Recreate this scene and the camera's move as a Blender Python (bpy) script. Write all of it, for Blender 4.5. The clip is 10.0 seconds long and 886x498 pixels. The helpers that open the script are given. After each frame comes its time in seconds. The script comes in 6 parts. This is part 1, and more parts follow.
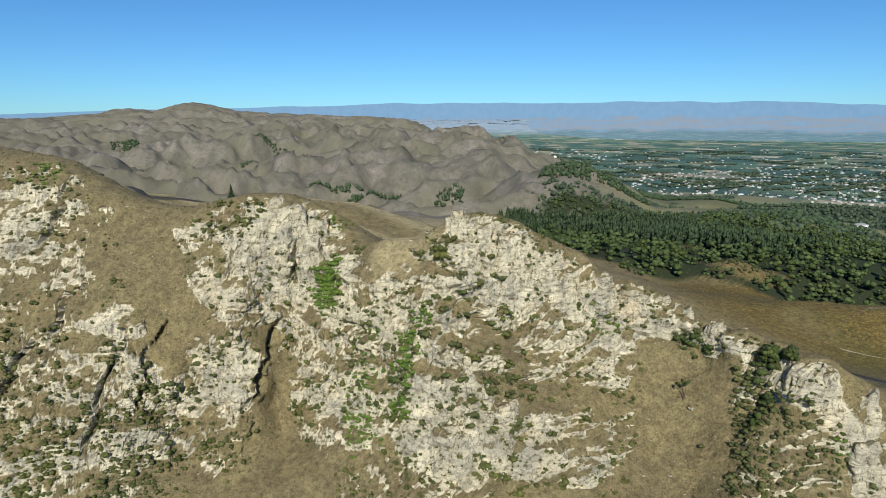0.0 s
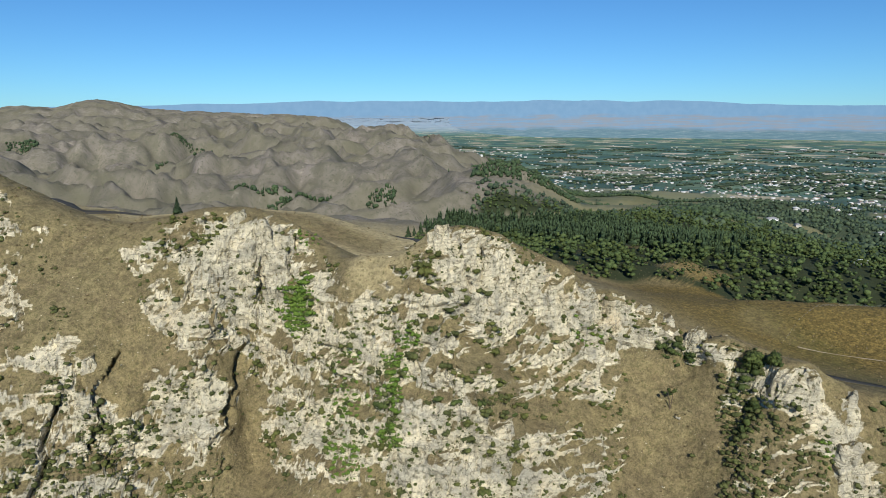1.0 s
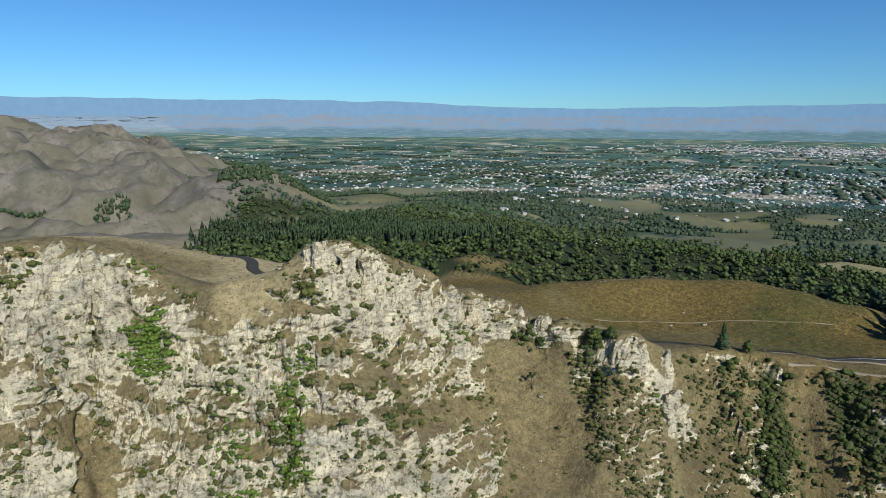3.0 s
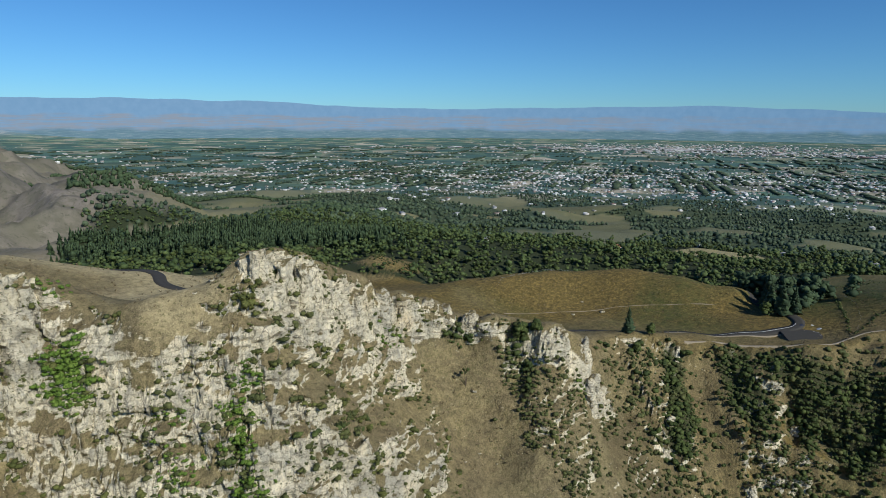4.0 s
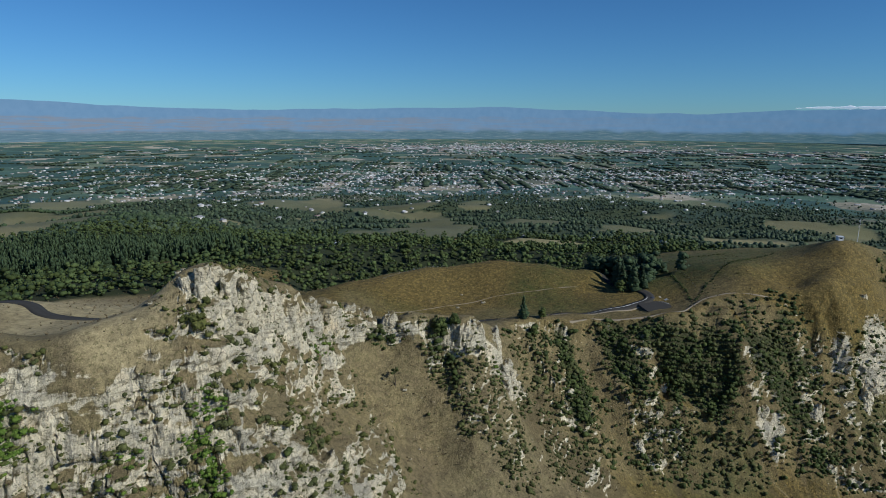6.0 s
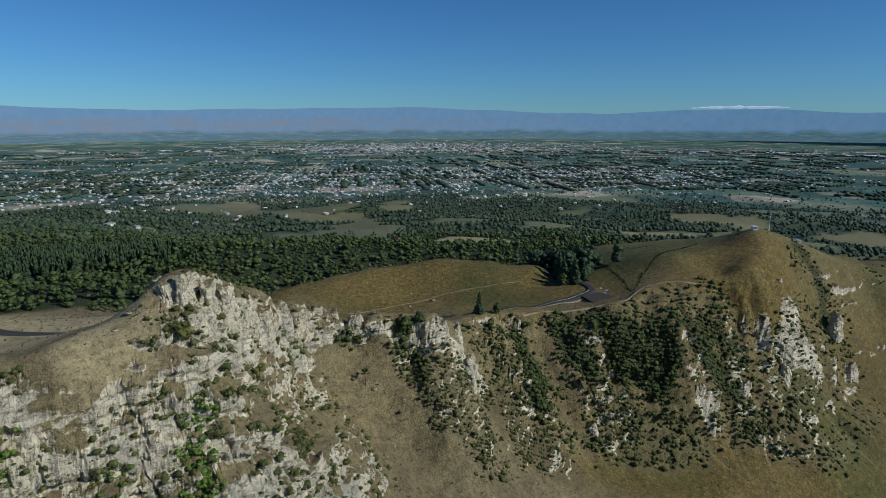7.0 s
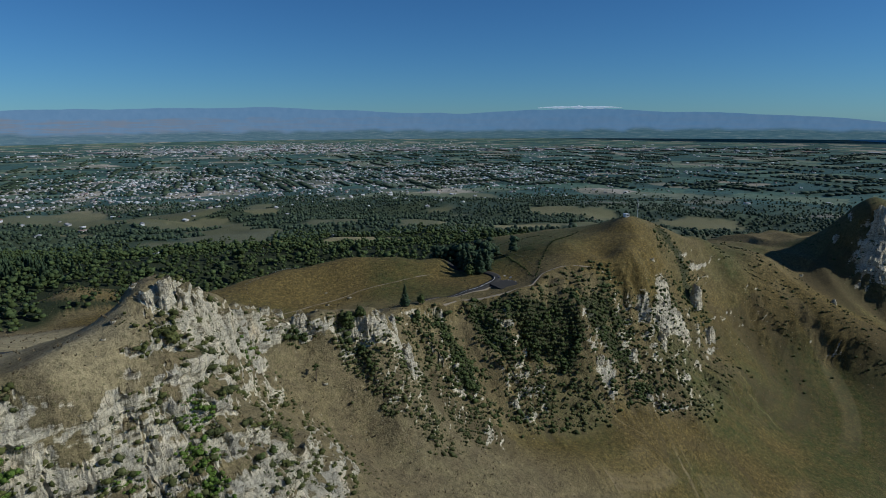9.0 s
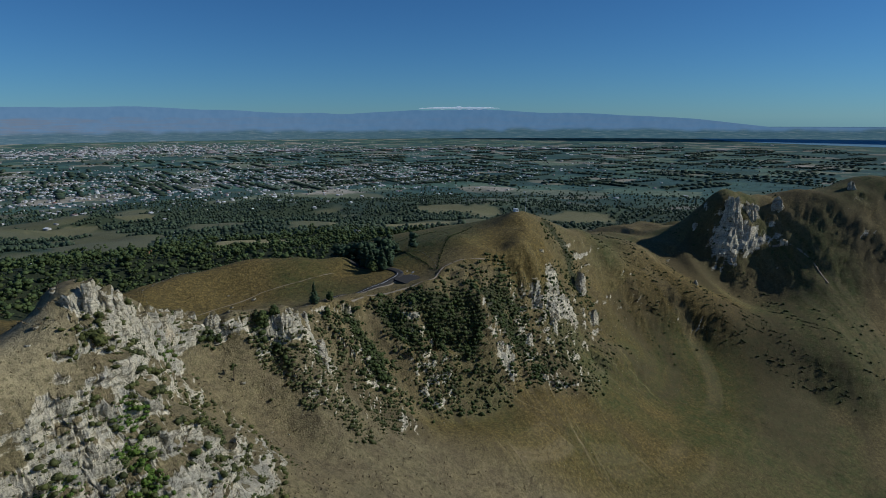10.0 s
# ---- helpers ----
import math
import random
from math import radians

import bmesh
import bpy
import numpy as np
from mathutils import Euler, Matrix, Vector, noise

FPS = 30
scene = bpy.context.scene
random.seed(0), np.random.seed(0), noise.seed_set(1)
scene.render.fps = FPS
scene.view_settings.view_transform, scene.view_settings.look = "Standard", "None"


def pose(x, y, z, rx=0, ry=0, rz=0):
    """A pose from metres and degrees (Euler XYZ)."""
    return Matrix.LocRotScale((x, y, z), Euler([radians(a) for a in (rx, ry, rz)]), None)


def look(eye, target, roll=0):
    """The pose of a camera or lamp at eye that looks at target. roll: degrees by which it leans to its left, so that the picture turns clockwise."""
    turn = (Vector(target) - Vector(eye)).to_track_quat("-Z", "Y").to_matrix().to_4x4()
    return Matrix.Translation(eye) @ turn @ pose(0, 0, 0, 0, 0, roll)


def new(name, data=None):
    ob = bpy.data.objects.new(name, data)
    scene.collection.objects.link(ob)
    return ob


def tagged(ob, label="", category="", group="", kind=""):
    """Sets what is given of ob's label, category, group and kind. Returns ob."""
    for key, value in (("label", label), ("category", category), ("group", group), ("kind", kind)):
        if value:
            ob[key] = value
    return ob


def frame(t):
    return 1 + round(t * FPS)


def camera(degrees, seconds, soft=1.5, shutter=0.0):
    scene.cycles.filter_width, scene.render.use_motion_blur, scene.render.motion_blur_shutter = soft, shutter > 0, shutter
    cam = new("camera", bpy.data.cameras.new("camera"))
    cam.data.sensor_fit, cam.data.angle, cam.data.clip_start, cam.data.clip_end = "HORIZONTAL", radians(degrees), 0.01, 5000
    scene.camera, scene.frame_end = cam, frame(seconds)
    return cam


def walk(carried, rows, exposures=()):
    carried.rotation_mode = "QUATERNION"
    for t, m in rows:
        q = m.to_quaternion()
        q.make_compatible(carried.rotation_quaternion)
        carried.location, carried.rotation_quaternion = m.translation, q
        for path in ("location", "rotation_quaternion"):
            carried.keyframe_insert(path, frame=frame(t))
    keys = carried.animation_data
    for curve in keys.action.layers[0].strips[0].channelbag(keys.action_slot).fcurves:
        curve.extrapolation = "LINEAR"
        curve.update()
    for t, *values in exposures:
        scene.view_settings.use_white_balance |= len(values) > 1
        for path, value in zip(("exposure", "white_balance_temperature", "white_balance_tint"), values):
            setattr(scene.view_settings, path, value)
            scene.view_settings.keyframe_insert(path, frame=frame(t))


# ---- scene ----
# The camera: seconds, x, y, z, yaw, pitch, roll of a level flight along the ridge.
cam = camera(70.5, 10.0, soft=0.9)
ROWS = [
    (0.0, -0.52, -0.29, 404.84, 2.26, -11.54, -0.07),
    (0.5, -13.64, 9.03, 407.86, -1.05, -11.68, -0.07),
    (1.0, -28.24, 14.64, 410.28, -5.01, -11.77, -0.04),
    (1.5, -43.64, 18.83, 412.20, -9.33, -11.83, 0.01),
    (2.0, -59.26, 23.10, 413.70, -14.68, -11.85, 0.08),
    (2.5, -74.66, 28.31, 414.87, -22.17, -11.85, 0.14),
    (3.0, -89.52, 34.88, 415.77, -29.78, -11.84, 0.20),
    (4.5, -128.88, 62.22, 417.45, -47.42, -11.76, 0.26),
    (5.0, -140.04, 72.99, 417.83, -52.24, -11.73, 0.23),
    (5.5, -150.27, 84.02, 418.17, -56.31, -11.71, 0.19),
    (7.0, -176.80, 116.29, 419.18, -68.11, -11.70, -0.06),
    (7.5, -184.87, 126.32, 419.55, -71.73, -11.71, -0.15),
    (8.0, -192.92, 135.91, 419.93, -74.57, -11.72, -0.24),
    (8.5, -201.17, 145.00, 420.30, -77.16, -11.74, -0.31),
    (9.0, -209.84, 153.47, 420.64, -81.27, -11.76, -0.34),
    (9.5, -219.14, 161.02, 420.93, -86.42, -11.78, -0.33),
    (10.0, -229.23, 167.08, 421.12, -91.93, -11.79, -0.26),
]
walk(cam, [(t, pose(x, y, z, 0, 0, yaw) @ pose(0, 0, 0, 90 + pitch, 0, 0) @ pose(0, 0, 0, 0, 0, roll)) for t, x, y, z, yaw, pitch, roll in ROWS],
     exposures=[(0.0, 0.16, 6350, 5), (2.5, 0.12, 6250, 5), (5.0, -0.22, 6000, 6), (7.0, -0.46, 5850, 6), (8.5, -0.62, 5780, 6), (10.0, -0.74, 5740, 7)])

# ---- light ----
SUN_AZ, SUN_EL = radians(180), radians(33)      # compass bearing seen from above, clockwise from +y
sun_dir = Vector((math.sin(SUN_AZ) * math.cos(SUN_EL), math.cos(SUN_AZ) * math.cos(SUN_EL), math.sin(SUN_EL)))
world = bpy.data.worlds.new("world")
scene.world = world
world.use_nodes = True
wn = world.node_tree
sky = wn.nodes.new("ShaderNodeTexSky")
sky.sky_type, sky.sun_disc = "NISHITA", False
sky.sun_elevation, sky.sun_rotation = SUN_EL, SUN_AZ
sky.altitude, sky.air_density, sky.dust_density, sky.ozone_density = 400, 0.85, 0.1, 2.0
bg = wn.nodes["Background"]
bg.inputs["Strength"].default_value = 0.088
cool = wn.nodes.new("ShaderNodeMix")             # a clear, cool sky
cool.data_type, cool.blend_type = "RGBA", "MULTIPLY"
cool.inputs[0].default_value, cool.inputs[7].default_value = 1.0, (0.41, 0.735, 1.06, 1)
wn.links.new(sky.outputs["Color"], cool.inputs[6])
wn.links.new(cool.outputs[2], bg.inputs["Color"])
sun = new("sun", bpy.data.lights.new("sun", "SUN"))
sun.data.energy, sun.data.angle, sun.data.color = 5.0, radians(0.53), (1.0, 0.93, 0.82)
sun.matrix_world = look((0, 0, 900), Vector((0, 0, 900)) - sun_dir)

# ---- noise and terrain functions ----
rng = np.random.default_rng(7)


TABLE = rng.random(1 << 18).astype(np.float32) * 2 - 1     # 64 x 64 x 64 values that repeat


def soft_noise(x, y, z):
    ix, iy, iz = np.floor(x), np.floor(y), np.floor(z)
    fx, fy, fz = (x - ix).astype(np.float32), (y - iy).astype(np.float32), (z - iz).astype(np.float32)
    ix, iy, iz = ix.astype(np.int32), iy.astype(np.int32), iz.astype(np.int32)
    fx, fy, fz = (f * f * (3 - 2 * f) for f in (fx, fy, fz))
    xs, ys, zs = (ix & 63, (ix + 1) & 63), ((iy & 63) << 6, ((iy + 1) & 63) << 6), ((iz & 63) << 12, ((iz + 1) & 63) << 12)

    def edge(b, c):
        k = ys[b] + zs[c]
        low = TABLE[xs[0] + k]
        return low + fx * (TABLE[xs[1] + k] - low)

    near, far = edge(0, 0), edge(0, 1)
    near = near + fy * (edge(1, 0) - near)
    far = far + fy * (edge(1, 1) - far)
    return near + fz * (far - near)


def fbm(x, y, z, octaves=4, gain=0.5):
    total, amp, k = 0, 1.0, 1.0
    for i in range(octaves):
        total = total + amp * soft_noise(x * k + 17.3 * i, y * k - 9.1 * i, z * k + 5.7 * i)
        amp, k = amp * gain, k * 2.03
    return total


def smooth(a, b, x):
    t = np.clip((x - a) / (b - a), 0, 1)
    return t * t * (3 - 2 * t)


# Landform lines: knots (x, y, z) of ridges, spurs, ledges, gullies and slope feet.
CREST_WEST = [(-420, 470, 392), (-330, 410, 392), (-250, 366, 385), (-225, 352, 376), (-199, 332, 359), (-160, 339, 356),
              (-120, 338, 365), (-95, 337, 362), (-77, 334, 352), (-58, 318, 344), (-42, 304, 345), (-24, 298, 349), (-13, 293, 354), (-7, 291, 363),
              (8, 296, 361), (21, 302, 357), (40, 303, 347), (60, 301, 338)]
CREST_EAST = [(60, 301, 338), (80, 299, 329), (101, 296, 320), (126, 281, 311), (147, 252, 306), (168, 246, 297), (190, 248, 290), (212, 243, 289),
              (236, 222, 283), (258, 203, 281), (274, 176, 283), (284, 155, 286), (317, 150, 289), (334, 128, 294), (344, 98, 291), (360, 62, 290),
              (388, 60, 299), (412, 60, 308), (437, 60, 316), (464, 50, 318), (484, 40, 312), (525, -10, 286), (575, -75, 262)]
CREST_BACK = [(-42, 322, 340), (-24, 314, 345), (-12, 307, 352), (2, 308, 353), (20, 317, 347), (40, 319, 339), (62, 317, 330), (84, 315, 321), (106, 310, 313), (130, 294, 305), (152, 268, 300), (172, 262, 293)]
SPUR_RIB = [(142, 245, 298), (131, 238, 289), (119, 239, 282), (107, 252, 276)]
SPUR_NOSE = [(119, 228, 269), (105, 227, 261), (114, 212, 249), (127, 204, 240), (122, 191, 225)]
HEAD_WALL = [(72, 300, 313), (84, 293, 297), (100, 280, 287), (113, 286, 294)]
EAST_NOSES = [(224, 227, 284), (238, 208, 271), (258, 171, 275), (264, 150, 268), (279, 117, 274), (262, 115, 238), (220, 182, 246)]
SUMMIT_NOSES = [(325, 86, 267), (327, 107, 286), (353, 62, 256), (362, 42, 230), (378, 42, 268), (393, 7, 214), (438, -42, 190), (372, 0, 186)]
SUMMIT_FLANK = [(372, 91, 293), (405, 75, 304), (438, 52, 311)]
BROW = [(-240, 330, 358), (-177, 327, 349), (-143, 307, 324), (-118, 322, 346), (-95, 321, 341), (-78, 325, 335), (-60, 312, 335), (-50, 306, 340), (-44, 300, 341), (-33, 287, 338),
        (-20, 287, 346), (-13, 274, 328), (4, 283, 326), (33, 293, 331), (48, 294, 322), (70, 292, 303), (99, 290, 302), (118, 272, 300), (132, 263, 302)]
MID_FACE = [(-230, 300, 325), (-167, 287, 311), (-154, 281, 286), (-129, 290, 296), (-112, 288, 300), (-95, 313, 298), (-77, 306, 304), (-57, 296, 308), (-51, 298, 320), (-42, 290, 319), (-36, 284, 326),
            (-30, 274, 314), (-20, 272, 321), (-12, 267, 323), (-8, 262, 308), (4, 255, 302), (26, 286, 311), (47, 284, 301), (68, 284, 283), (100, 274, 285), (128, 255, 285)]
LOW_FACE = [(-240, 262, 290), (-170, 262, 276), (-150, 265, 268), (-129, 281, 266), (-112, 280, 275), (-96, 292, 260), (-82, 299, 280), (-70, 288, 273), (-48, 268, 278),
            (-28, 252, 274), (-8, 242, 268), (21, 248, 277), (40, 264, 284), (72, 267, 273), (89, 258, 260), (96, 242, 253), (118, 216, 255)]
FACE_FOOT = [(-330, 250, 285), (-240, 225, 255), (-170, 232, 245), (-110, 255, 243), (-60, 245, 248), (-10, 222, 246), (30, 222, 254), (77, 230, 246), (100, 205, 240), (135, 178, 218)]
EAST_BROW = [(132, 264, 302), (149, 244, 291), (159, 233, 262), (171, 246, 288), (206, 221, 267), (222, 210, 264), (246, 190, 268), (262, 160, 279), (276, 134, 272), (310, 112, 283), (332, 85, 277), (354, 56, 268), (382, 50, 284), (404, 32, 276), (432, 22, 270)]
EAST_MID = [(150, 222, 255), (177, 211, 247), (196, 205, 248), (213, 201, 256), (235, 178, 250), (254, 162, 243), (262, 130, 239), (274, 118, 254), (300, 95, 250), (330, 78, 242), (349, 62, 246), (362, 52, 248), (374, 30, 238), (402, 8, 232), (448, -14, 230)]
EAST_FOOT = [(118, 216, 250), (144, 186, 217), (170, 180, 216), (212, 168, 215), (232, 148, 219), (258, 112, 216), (278, 88, 207), (303, 66, 206), (312, 45, 200), (345, 22, 200), (372, -2, 187), (404, -36, 184), (475, -74, 178)]
SLOPE = [(60, 150, 205), (130, 150, 203), (180, 130, 198), (220, 96, 187), (262, 60, 182), (292, 40, 180), (300, 5, 165), (362, -58, 145), (430, -110, 145), (480, -160, 160)]
SLOPE_FOOT = [(-300, 120, 190), (-150, 130, 180), (0, 110, 170), (110, 80, 160), (200, 30, 145), (270, -50, 130), (330, -150, 118), (390, -260, 120)]
LOW_RIDGES = [(700, 20, 236), (780, -20, 226), (860, -110, 215), (900, -200, 226), (1010, -260, 196)]
VALLEY = [(-330, -60, 120), (-150, -40, 110), (0, -60, 105), (120, -110, 95), (230, -210, 85), (290, -330, 85), (320, -500, 70)]
BACK_WEST = [(-450, 520, 388), (-319, 432, 385), (-235, 430, 358), (-168, 416, 352), (-112, 430, 353), (-76, 436, 348), (-40, 428, 338), (-5, 425, 331), (20, 424, 322), (70, 400, 308), (120, 385, 300), (165, 390, 290)]
BACK_DIP = [(-190, 380, 352), (-140, 375, 346), (-95, 375, 344), (-50, 365, 334), (-10, 340, 338), (30, 335, 330), (80, 330, 312), (130, 315, 297), (180, 300, 285), (220, 285, 279), (250, 262, 276), (275, 225, 277), (300, 195, 279), (322, 176, 282)]
MOUND_TOP = [(205, 425, 284), (228, 410, 288), (262, 392, 290), (300, 375, 290), (334, 358, 288), (345, 325, 294), (356, 285, 293), (366, 240, 290), (378, 228, 281)]
MOUND_SIDE = [(215, 350, 276), (246, 338, 275), (286, 337, 278), (322, 309, 287), (312, 275, 280), (334, 240, 280)]
MOUND_FOOT = [(235, 300, 274), (262, 285, 274), (290, 262, 276), (312, 230, 279)]
BEHIND_MOUND = [(250, 455, 266), (310, 420, 264), (370, 375, 262), (405, 300, 266), (440, 240, 272), (476, 199, 284), (540, 175, 284), (600, 140, 280), (640, 60, 265)]
SUMMIT_BACK = [(330, 168, 286), (360, 145, 296), (379, 129, 305), (420, 112, 303), (455, 92, 305), (486, 66, 314), (530, 60, 300), (600, 0, 270)]
WOOD_EDGE = [(-420, 640, 330), (-260, 560, 320), (-100, 560, 310), (20, 540, 295), (120, 540, 290), (250, 530, 280), (400, 500, 268), (520, 400, 262), (640, 280, 258), (760, 120, 240)]
SPURS = [(575, -75, 262), (590, -112, 256), (604, -97, 255), (640, -85, 254), (700, -100, 246), (760, -130, 240)]
SPUR_LOW = [(520, -60, 235), (540, -120, 225), (500, -170, 195), (470, -230, 170), (415, -305, 153)]
FAR_CRAG = [(640, -160, 245), (629, -217, 278), (618, -250, 311), (632, -300, 309), (635, -322, 308), (630, -375, 319), (625, -426, 333), (622, -472, 337), (628, -560, 346), (640, -680, 350), (660, -820, 340)]
FAR_CRAG_FOOT = [(590, -160, 232), (592, -195, 230), (588, -240, 230), (588, -290, 232), (562, -335, 235), (540, -385, 228), (520, -445, 220), (500, -520, 212), (475, -620, 198)]
FAR_BACK = [(700, -250, 262), (720, -360, 280), (720, -480, 300), (800, -620, 280), (820, -174, 240), (900, -320, 225), (950, -560, 215), (1000, -120, 190), (1050, -420, 175), (880, -30, 195), (1150, -260, 150), (980, -760, 220)]
HILLOCK = [(170, 500, 277), (200, 520, 288), (222, 524, 291), (244, 510, 283), (267, 489, 268)]
ROAD_EAST = [(150, 300, 291), (170, 288, 289), (192, 278, 286), (213, 271, 283), (228, 262, 281), (246, 247, 280), (268, 229, 280), (288, 209, 281), (306, 196, 282), (322, 186, 283), (338, 192, 283), (352, 208, 283), (366, 232, 280), (385, 270, 274)]
ROAD_WEST = [(-300, 500, 352), (-262, 470, 356), (-236, 433, 357), (-214, 402, 356), (-190, 425, 350), (-150, 462, 336), (-85, 474, 331), (-40, 455, 330), (-14, 430, 330), (-5, 412, 330), (-12, 392, 330), (-5, 372, 329), (20, 352, 324), (60, 340, 315), (105, 322, 303), (150, 300, 291)]
CAR_PARK = [(296, 178, 283), (309, 166, 283), (327, 173, 284), (330, 183, 284)]
LINES = (CREST_BACK, SPUR_RIB, SPUR_NOSE, HEAD_WALL, EAST_NOSES, SUMMIT_NOSES, SUMMIT_FLANK, MOUND_FOOT, CREST_WEST, CREST_EAST, BROW, MID_FACE, LOW_FACE, FACE_FOOT, EAST_BROW, EAST_MID, EAST_FOOT, SLOPE, SLOPE_FOOT, VALLEY, BACK_WEST, BACK_DIP,
         MOUND_TOP, MOUND_SIDE, BEHIND_MOUND, SUMMIT_BACK, WOOD_EDGE, SPURS, SPUR_LOW, FAR_CRAG, FAR_CRAG_FOOT, FAR_BACK, LOW_RIDGES, HILLOCK, ROAD_EAST, ROAD_WEST, CAR_PARK)


def along(line, step):
    """Places every step metres along a line of knots."""
    p = np.array(line, float)
    out = [p[:1]]
    for a, b in zip(p[:-1], p[1:]):
        n = max(1, int(np.hypot(*(b - a)[:2]) / step))
        out.append(a + (b - a) * (np.arange(1, n + 1) / n)[:, None])
    return np.concatenate(out)


anchor = np.concatenate([along(line, 14 if i < 19 else 30) for i, line in enumerate(LINES)])
_, first = np.unique(np.round(anchor[:, :2] / 4), axis=0, return_index=True)
anchor = anchor[np.sort(first)]


def plate(d2):
    return 0.5 * d2 * np.log(d2 + 1e-6)


def solve_plate(a):
    n = len(a)
    q = a[:, :2] / 100
    d2 = ((q[:, None] - q[None]) ** 2).sum(2)
    m = np.zeros((n + 3, n + 3))
    m[:n, :n] = plate(d2) + np.eye(n) * 0.004
    m[:n, n], m[:n, n + 1:], m[n, :n], m[n + 1:, :n] = 1, q, 1, q.T
    return q, np.linalg.solve(m, np.concatenate([a[:, 2], np.zeros(3)]))


PLATE_AT, PLATE_W = solve_plate(anchor)


def near_height(x, y):
    flat = np.stack([np.ravel(x), np.ravel(y)], 1) / 100
    out = np.empty(len(flat))
    n = len(PLATE_AT)
    for i in range(0, len(flat), 20000):
        p = flat[i:i + 20000]
        d2 = (p[:, :1] - PLATE_AT[:, 0]) ** 2 + (p[:, 1:] - PLATE_AT[:, 1]) ** 2
        out[i:i + 20000] = plate(d2) @ PLATE_W[:n] + PLATE_W[n] + p @ PLATE_W[n + 1:]
    return out.reshape(np.shape(x))


CX, CY, CZ = -110.0, 85.0, 413.0                 # middle of the flight: the sheet is laid out round it
TRUE_TO, SQUEEZE = 1500.0, 3300.0                # past TRUE_TO metres the land is drawn nearer, at its true bearing and height angle


def drawn(r):
    return np.where(r < TRUE_TO, r, TRUE_TO + SQUEEZE * (1 - np.exp(-(r - TRUE_TO) / SQUEEZE)))


def real(rd):
    return np.where(rd < TRUE_TO, rd, TRUE_TO - SQUEEZE * np.log(np.maximum(1 - (rd - TRUE_TO) / SQUEEZE, 1e-9)))


def far_height(az, r):
    """Height of the wide country at bearing az (degrees) and true distance r."""
    x, y = r * np.sin(np.radians(az)), r * np.cos(np.radians(az))
    low_ = np.interp(r, [0, 500, 700, 1150, 1800, 2600, 3500, 6000, 30000], [285, 278, 256, 186, 112, 60, 32, 22, 5])
    high_ = np.interp(r, [0, 500, 700, 1000, 1200, 1500, 2000, 2600, 3500, 6000, 30000], [285, 278, 262, 238, 224, 200, 150, 92, 40, 22, 5])
    plain = high_ + (low_ - high_) * smooth(32, 48, az)
    plain = plain + smooth(600, 1100, r) * (1 - smooth(2200, 3600, r)) * fbm(x / 420, y / 420, r * 0 + 2.2, 4) * 26
    rise_ = np.interp(r, [0, 500, 700, 1000, 1500, 2000, 3000, 4500, 6500, 9000, 14000, 30000], [60, 70, 56, 32, 12, 30, 58, 92, 130, 110, -60, -190])
    hills = 240 + rise_ * np.where(rise_ > 0, np.interp(az, [-36, -28, -12, 0, 10, 20], [0.7, 0.85, 1.0, 0.85, 0.6, 0.5]), 1.0)
    wx, wy = x + 260 * fbm(x / 1500, y / 1500, r * 0 + 11, 2), y + 260 * fbm(x / 1500, y / 1500, r * 0 + 15, 2)
    ridged = 1 - np.abs(fbm(wx / 1000 + 3, wy / 1000, r * 0, 6, 0.5))
    gullies = 1 - np.abs(fbm(wx / 330 + 9, wy / 330, r * 0 + 6, 5, 0.55))
    rolling = np.interp(r, [500, 900, 1500, 2500, 6000, 9000, 14000], [0, 60, 105, 140, 170, 130, 30])
    hills = hills + (ridged - 0.70) * rolling + (gullies - 0.68) * np.minimum(rolling, 110)
    hills = hills + (1 - np.abs(fbm(x / 170 + 5, y / 170, r * 0 + 3, 3)) - 0.75) * np.interp(r, [700, 1500, 3000, 9000], [0, 22, 40, 50])
    skyline = np.interp(az, [-60, -34, -30, -28.6, -27.6, -25.6, -24.4, -23.2, -22.6, -21, -19, -16, -11, -5, 2, 7], [0.0, 0.15, 0.5, 0.86, 0.9, 0.78, 1.12, 1.42, 1.46, 1.22, 0.78, 0.62, 0.42, 0.25, -0.3, -1.2])
    peak = 413 + 8000 * np.tan(np.radians(skyline)) + (gullies - 0.8) * 60
    hills = hills + np.maximum(peak - hills, 0) * np.exp(-((r - 8000) / np.where(r < 8000, 1500 + 1200 * smooth(-16, -24, az), 1500)) ** 2)
    to_plain = smooth(0, 1, (az - np.interp(r, [0, 1000, 1500, 2000, 2500, 3500, 5000, 8000, 14000], [14, 13, 14, 13, 11, 6, 0, -7, -34])) / np.interp(r, [0, 1500, 5000, 14000], [12, 9, 8, 8]))
    z = hills * (1 - to_plain) + plain * to_plain
    z = z + np.interp(r, [13000, 19000, 27000, 45000], [0, 50, 240, 560]) * smooth(104, 70, az) * (0.8 + 0.35 * ridged)
    return z


def wide_height(az, rd):
    r = real(rd)
    z = far_height(az, r) - r * r / 1.46e7
    return CZ - rd * (CZ - z) / np.maximum(r, 1)


def near_reach(az):
    return np.interp(az, [84, 104, 160, 180], [650, 1120, 1120, 650])


def base_height(x, y):
    dx, dy = x - CX, y - CY
    rd, az = np.hypot(dx, dy), np.degrees(np.arctan2(dx, dy))
    reach = near_reach(az)
    w = smooth(reach, reach * 1.36, rd)
    near = np.zeros(np.shape(x))
    inside = rd < reach * 1.36
    near[inside] = near_height(x[inside], y[inside])
    return near * (1 - w) + wide_height(az, rd) * w


